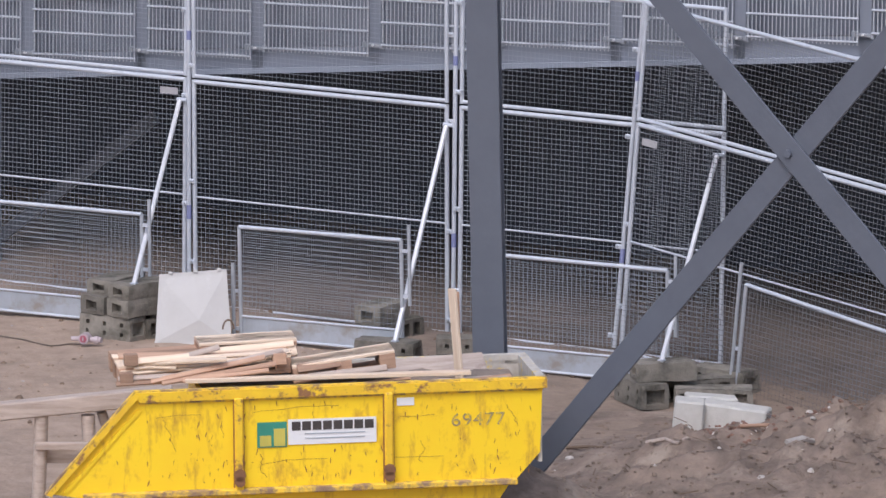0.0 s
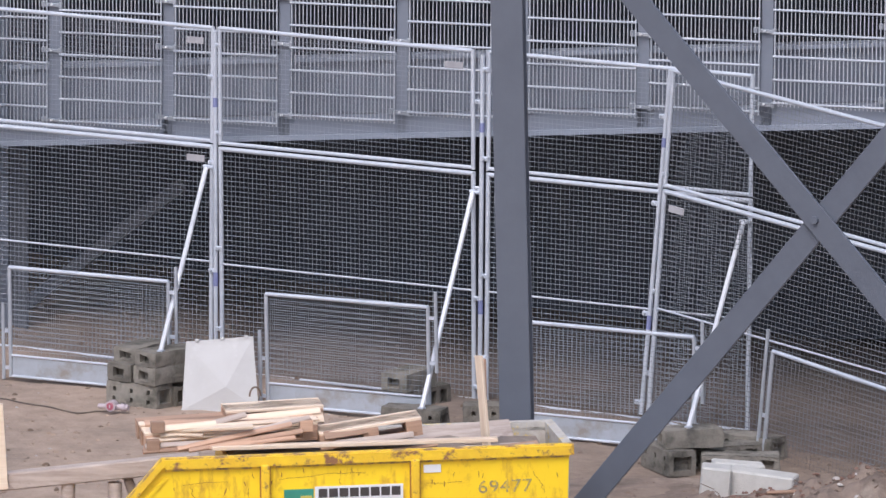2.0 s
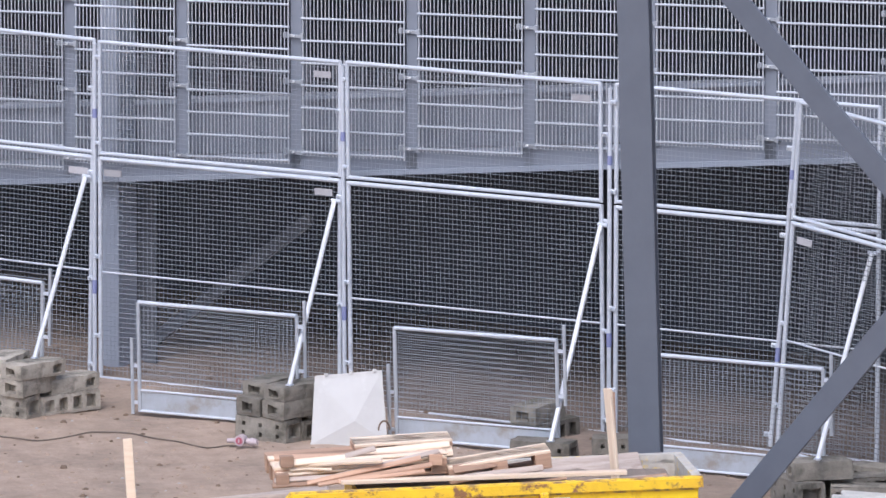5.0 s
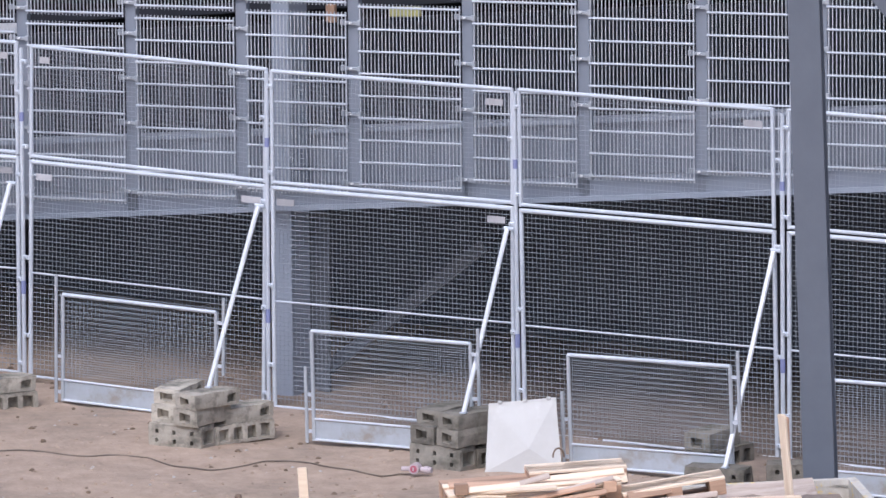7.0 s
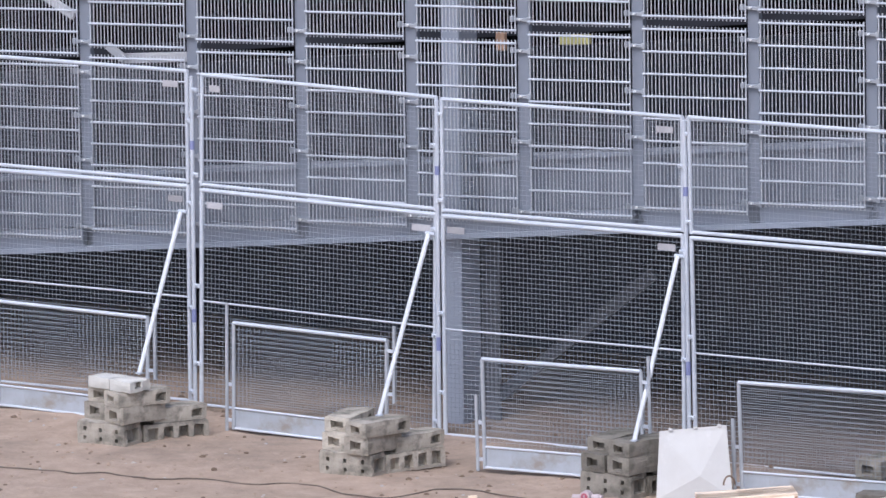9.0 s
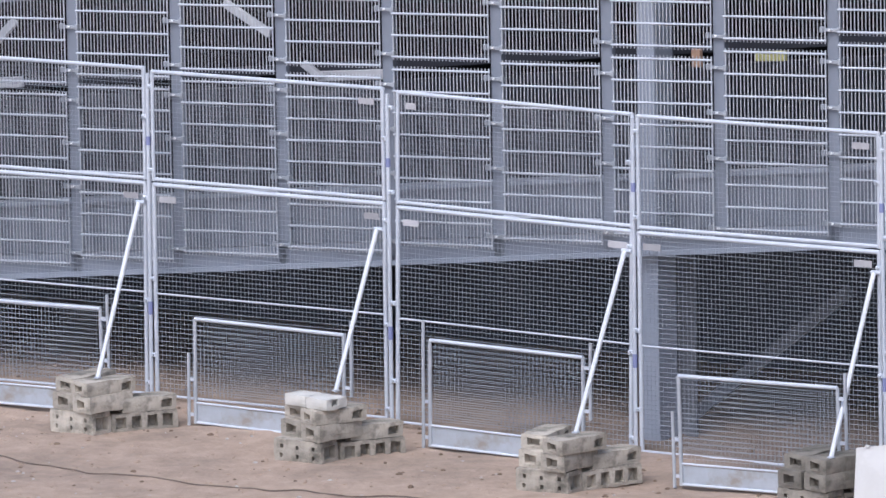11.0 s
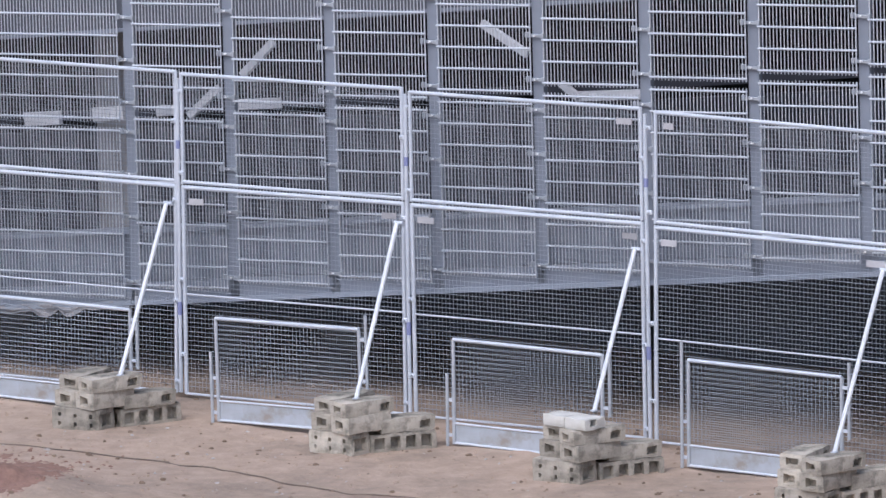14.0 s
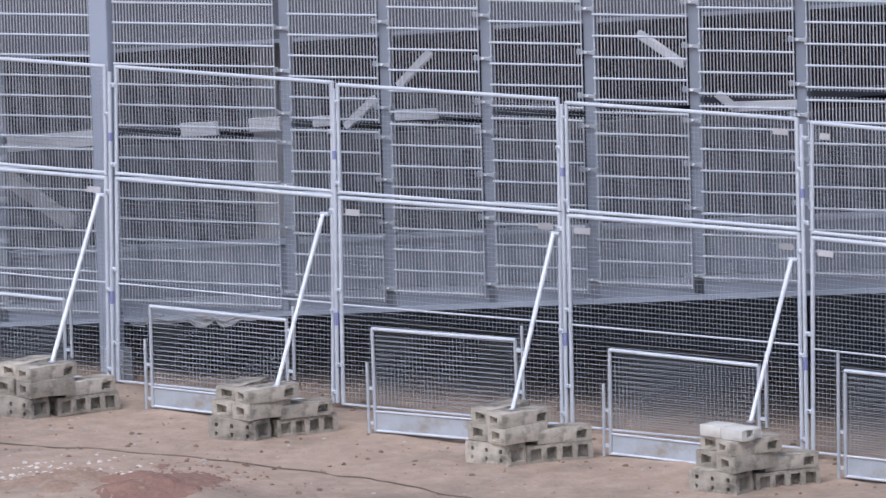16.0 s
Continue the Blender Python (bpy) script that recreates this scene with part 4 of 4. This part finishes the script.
ring = bpy.data.curves.new("hoop", "CURVE")
ring.dimensions, ring.bevel_depth = "3D", 0.007
sp = ring.splines.new("POLY")
sp.points.add(15)
for i, p in enumerate(sp.points):
    a = math.pi * i / 15
    p.co = (0.78 + 0.042 * math.cos(a), 0.85, 1.63 + 0.07 * math.sin(a), 1)
tmp = bpy.data.objects.new("hoop", ring)
solid("wire_hoop", bpy.data.meshes.new_from_object(tmp), ROOT, SKIP, "rusty wire hoop above the scrap wood", "hoop")
bpy.data.objects.remove(tmp)

# ---- loose things on the ground ----
dome = thing("roof_dome", at(14.33, -1.62, 0.0, 28) @ pose(0, 0, 0, -10, 0, 0), "milky plastic pyramid roof dome leaning against the fence", "roof dome")
bm = bmesh.new()
q = [bm.verts.new(c) for c in ((-0.28, 0, 0.0), (0.365, 0, 0.02), (0.31, 0, 0.622), (-0.255, 0, 0.567))]
apex = bm.verts.new((0.09, -0.034, 0.2))
for i in range(4):
    bm.faces.new((q[i], q[(i + 1) % 4], apex))
bm.faces.new(q[::-1])
bmesh.ops.recalc_face_normals(bm, faces=bm.faces)
part("shell", bm, PLASTIC, dome)
for x in (-0.16, 0.05, 0.25):
    part("clip", boxes([((x, -0.005, 0.602 + 0.09 * x), (0.035, 0.03, 0.026))], 0.005), PLASTIC, dome)
part("flange", boxes([((0.042, 0.015, 0.0), (0.655, 0.03, 0.03))]), PLASTIC, dome)
part("flange", boxes([((0.028, 0.012, 0.588), (0.565, 0.03, 0.03), pose(0, 0, 0, 0, -5.5, 0))]), PLASTIC, dome)

CABLE = ((-3.5, -3.3), (1.2, -2.95), (2.2, -2.83), (3.15, -2.77), (3.8, -2.68), (4.66, -2.75), (5.25, -2.9), (5.85, -2.96), (6.4, -3.12), (6.97, -3.22), (7.3, -3.29), (7.65, -3.18), (8.1, -3.23), (8.76, -3.2), (9.33, -3.06), (9.84, -3.1), (10.1, -2.92), (10.76, -2.8), (11.0, -2.6), (11.25, -2.63), (11.63, -2.79), (12.03, -2.78), (12.26, -2.38), (12.5, -2.27), (12.84, -2.32), (13.4, -2.33), (13.5, -2.18), (13.6, -2.12))
cu = bpy.data.curves.new("cable", "CURVE")
cu.dimensions, cu.bevel_depth, cu.bevel_resolution = "3D", 0.0065, 2
sp = cu.splines.new("NURBS")
sp.points.add(len(CABLE) * 4 - 4)
sp.use_endpoint_u, sp.order_u = True, 3
for i, p in enumerate(sp.points):
    k, f = divmod(i, 4)
    k2 = min(k + 1, len(CABLE) - 1)
    s = CABLE[k][0] + (CABLE[k2][0] - CABLE[k][0]) * f / 4
    n = CABLE[k][1] + (CABLE[k2][1] - CABLE[k][1]) * f / 4 + 0.03 * noise.noise(Vector((s * 4, 0, 0)))
    wpos = FENCE @ Vector((s, n, 0))
    p.co = (wpos.x, wpos.y, ground_z(wpos.x, wpos.y) + 0.008, 1)
tmp = bpy.data.objects.new("cable", cu)
solid("power_cable", bpy.data.meshes.new_from_object(tmp), CABLEM, Matrix.Identity(4), "dark muddy cable lying loosely on the soil", "cable")
bpy.data.objects.remove(tmp)
valve = thing("cable_coupling", at(13.66, -2.2, 0.02, 10), "pale pink cable coupling with a red cap on the soil", "coupling")
part("sleeve", prisms([((-0.11, 0, 0.035), (-0.03, 0, 0.04), 0.02), ((-0.03, 0, 0.04), (0.16, 0, 0.038), 0.026)], 10, True), PINK, valve)
part("collar", prisms([((0.1, 0, 0.038), (0.135, 0, 0.038), 0.034)], 10, True), PINK, valve)
part("cap", prisms([((0.02, -0.06, 0.05), (0.02, 0.02, 0.05), 0.046)], 14, True), PINK, valve)
part("cap_ring", prisms([((0.02, -0.066, 0.05), (0.02, -0.06, 0.05), 0.03)], 14, True), REDP, valve, "dusty red cap")
part("cap_mark", boxes([((0.02, -0.069, 0.05), (0.012, 0.004, 0.03))]), PINK, valve)

# timber trestle beside the skip
tr = thing("timber_trestle", pose(-0.6, 67.3, 0), "weathered timber trestle beside the skip", "trestle")
part("beam", boxes([((0.1, 0, 0.895), (1.9, 0.14, 0.13), pose(0, 0, 0, 0, -6, 0))], 0.01), OLDWOOD, tr)
for x, lean in ((0.02, 0.03), (0.45, -0.05)):
    part("leg", prisms([((x, 0.0, -0.05), (x + lean, 0.0, 0.83), 0.055)], 9, True), OLDWOOD, tr)
part("upright_board", boxes([((-0.461, -0.095, 1.122), (0.07, 0.03, 0.66), pose(0, 0, 0, 0, -3.6, 0))], 0.003), PALEWOOD, tr, "fresh board nailed upright to the beam")
part("rail", boxes([((0.35, -0.05, 0.6), (0.7, 0.05, 0.06))], 0.006), OLDWOOD, tr)
part("rail", boxes([((0.35, 0.1, 0.5), (0.7, 0.05, 0.12))], 0.006), OLDWOOD, tr)
part("strut", prisms([((0.5, 0.04, 0.85), (0.75, 0.3, 0.02), 0.04)], 8, True), OLDWOOD, tr)

# ---- crumbs of soil, rubble and straw ----


def crumbs(name, count, area, size, mat, label, seed):
    """Small uneven lumps strewn over a stretch of ground given in the world's x and y."""
    rr = random.Random(seed)
    verts, faces = [], []
    for _ in range(count):
        x, y = area(rr)
        z, r = max(ground_z(x, y), heap_z(x, y) if x > 1.9 and y < 71.8 else -1), rr.uniform(*size)
        k = len(verts)
        sx, sy, sz, a = r * rr.uniform(0.8, 1.4), r * rr.uniform(0.8, 1.2), r * rr.uniform(0.7, 1.1), rr.uniform(0, 6.3)
        for ring, (rad, dz) in enumerate(((1.0, -0.3), (0.95, 0.25), (0.5, 0.75))):
            for q in range(6):
                c = a + q * 1.047 + ring * 0.4
                f = rad * rr.uniform(0.75, 1.2)
                verts.append((x + sx * f * math.cos(c), y + sy * f * math.sin(c), z + sz * (dz + rr.uniform(-0.12, 0.12))))
        for ring in (0, 6):
            for q in range(6):
                q2 = (q + 1) % 6
                faces.append((k + ring + q, k + ring + q2, k + ring + 6 + q2, k + ring + 6 + q))
        faces.append(tuple(k + 12 + q for q in range(6)))
    me = bpy.data.meshes.new(name)
    me.from_pydata(verts, [], faces)
    return solid(name, me, mat, Matrix.Identity(4), label, "debris", kind="stuff")


def strip(s0, s1, n0, n1):
    def pick(rr):
        v = FENCE @ Vector((rr.uniform(s0, s1), rr.uniform(n0, n1), 0))
        return v.x, v.y
    return pick


crumbs("soil_crumbs", 4200, strip(-4, 20, -6, 2), (0.004, 0.02), SAND, "loose brown soil crumbs", 1)
crumbs("heap_rubble", 60, lambda r: (r.gauss(5.9, 1.1), r.gauss(69.4, 0.8)), (0.006, 0.03), RUBBLE, "pale rubble on the spoil heap", 2)
crumbs("heap_soil", 2200, lambda r: (r.uniform(3.2, 8), r.gauss(68.6, 1.1)), (0.005, 0.02), HEAP, "soil clods on the spoil heap", 3)
crumbs("heap_straw", 480, lambda r: (r.uniform(4.6, 7.2), r.gauss(69.55, 0.2)), (0.006, 0.024), REDSOIL, "reddish brown scraps on the spoil heap", 4)
crumbs("white_rubble", 150, lambda r: (r.gauss(-10.45, 0.3), r.gauss(78.75, 0.5)), (0.006, 0.026), RUBBLE, "small pale rubble on the soil", 5)
crumbs("red_clods", 300, lambda r: (r.gauss(-9.4, 0.38), r.gauss(78.2, 0.55)), (0.005, 0.022), REDSOIL, "reddish soil clods", 6)


def earth_patch(name, mat, label, cx, cy, hx, hy, seed):
    """A low ragged spread of dug earth on the sand, fraying into lumps at its rim."""
    bm = bmesh.new()
    bmesh.ops.create_grid(bm, x_segments=int(hx * 90), y_segments=int(hy * 60), size=1.0, matrix=Matrix.Diagonal((hx * 1.3, hy * 1.3, 1, 1)))
    for v in bm.verts:
        x, y = v.co.x + cx, v.co.y + cy
        r = math.hypot(v.co.x / hx, v.co.y / hy)
        lump = noise.noise(Vector((x, y, seed)) * 2.3) + 0.6 * noise.noise(Vector((x, y, seed)) * 7) + 0.6 * noise.noise(Vector((x * 1.6, y * 0.8, seed)) * 19)
        v.co = Vector((x, y, ground_z(x, y) + 0.035 - 0.045 * r ** 2.5 + 0.03 * lump))
    me = bpy.data.meshes.new(name)
    bm.to_mesh(me)
    bm.free()
    for p in me.polygons:
        p.use_smooth = True
    return solid(name, me, mat, Matrix.Identity(4), label, "soil", kind="stuff")


earth_patch("red_earth", REDSOIL, "low spread of reddish dug earth", -9.38, 77.75, 0.55, 1.5, 4)
earth_patch("brown_earth", BROWNSOIL, "low spread of damp brown dug earth", -10.3, 77.9, 0.66, 1.35, 9)
tw = random.Random(21)
twigs = []
for _ in range(70):
    x, y = tw.gauss(5.3, 1.0), tw.gauss(69.2, 0.7)
    if x < 3.4:
        continue
    a, ln = tw.uniform(0, 6.3), tw.uniform(0.04, 0.22)
    z = max(heap_z(x, y), ground_z(x, y)) + 0.012
    twigs.append(((x, y, z), (x + ln * math.cos(a), y + ln * math.sin(a), z + tw.uniform(-0.01, 0.04)), tw.uniform(0.002, 0.006)))
solid("twigs", prisms(twigs, 5, True), ROOT, Matrix.Identity(4), "scattered roots and twigs on the spoil heap", "twigs", kind="stuff")
crumbs("pebbles", 260, strip(-3, 17, -5, -1), (0.006, 0.02), RUBBLE, "scattered pale pebbles on the soil", 9)
crumbs("dark_clods", 420, strip(-3, 18, -5.5, 1), (0.008, 0.03), ROOT, "scattered dark soil clods", 10)

debris = ((3.58, 70.1, 3.84, 69.7, 0.014, ROOT, "dark stick lying on the soil"), (4.16, 69.25, 4.38, 69.0, 0.018, OLDWOOD, "pale crooked branch on the heap"), (4.38, 69.0, 4.5, 69.15, 0.014, OLDWOOD, "pale crooked branch on the heap"), (5.2, 68.5, 5.42, 68.7, 0.03, RUBBLE, "broken pale board on the heap"), (5.6, 69.1, 5.85, 69.2, 0.02, OLDWOOD, "weathered branch on the heap"), (4.9, 69.4, 5.3, 69.45, 0.015, WOOD, "reddish root on the heap"), (5.5, 69.5, 5.9, 69.42, 0.018, WOOD, "reddish root on the heap"))
for x0, y0, x1, y1, r, mat, lab in debris:
    z0, z1 = (max(heap_z(x, y), ground_z(x, y)) + r * 0.7 for x, y in ((x0, y0), (x1, y1)))
    xm, ym = (x0 + x1) / 2 + 0.03, (y0 + y1) / 2
    mid = (xm, ym, max(heap_z(xm, ym), ground_z(xm, ym), (z0 + z1) / 2) + r * 0.6)
    solid("branch", prisms([((x0, y0, z0), mid, r), (mid, (x1, y1, z1), r * 0.8)], 6, True), mat, Matrix.Identity(4), lab, "branch", "loose branches")
crumbs("crest_rubble", 80, lambda r: (r.uniform(4.9, 7.4), r.gauss(69.5, 0.14)), (0.008, 0.026), RUBBLE, "pale rubble and scraps along the crest of the heap", 31)
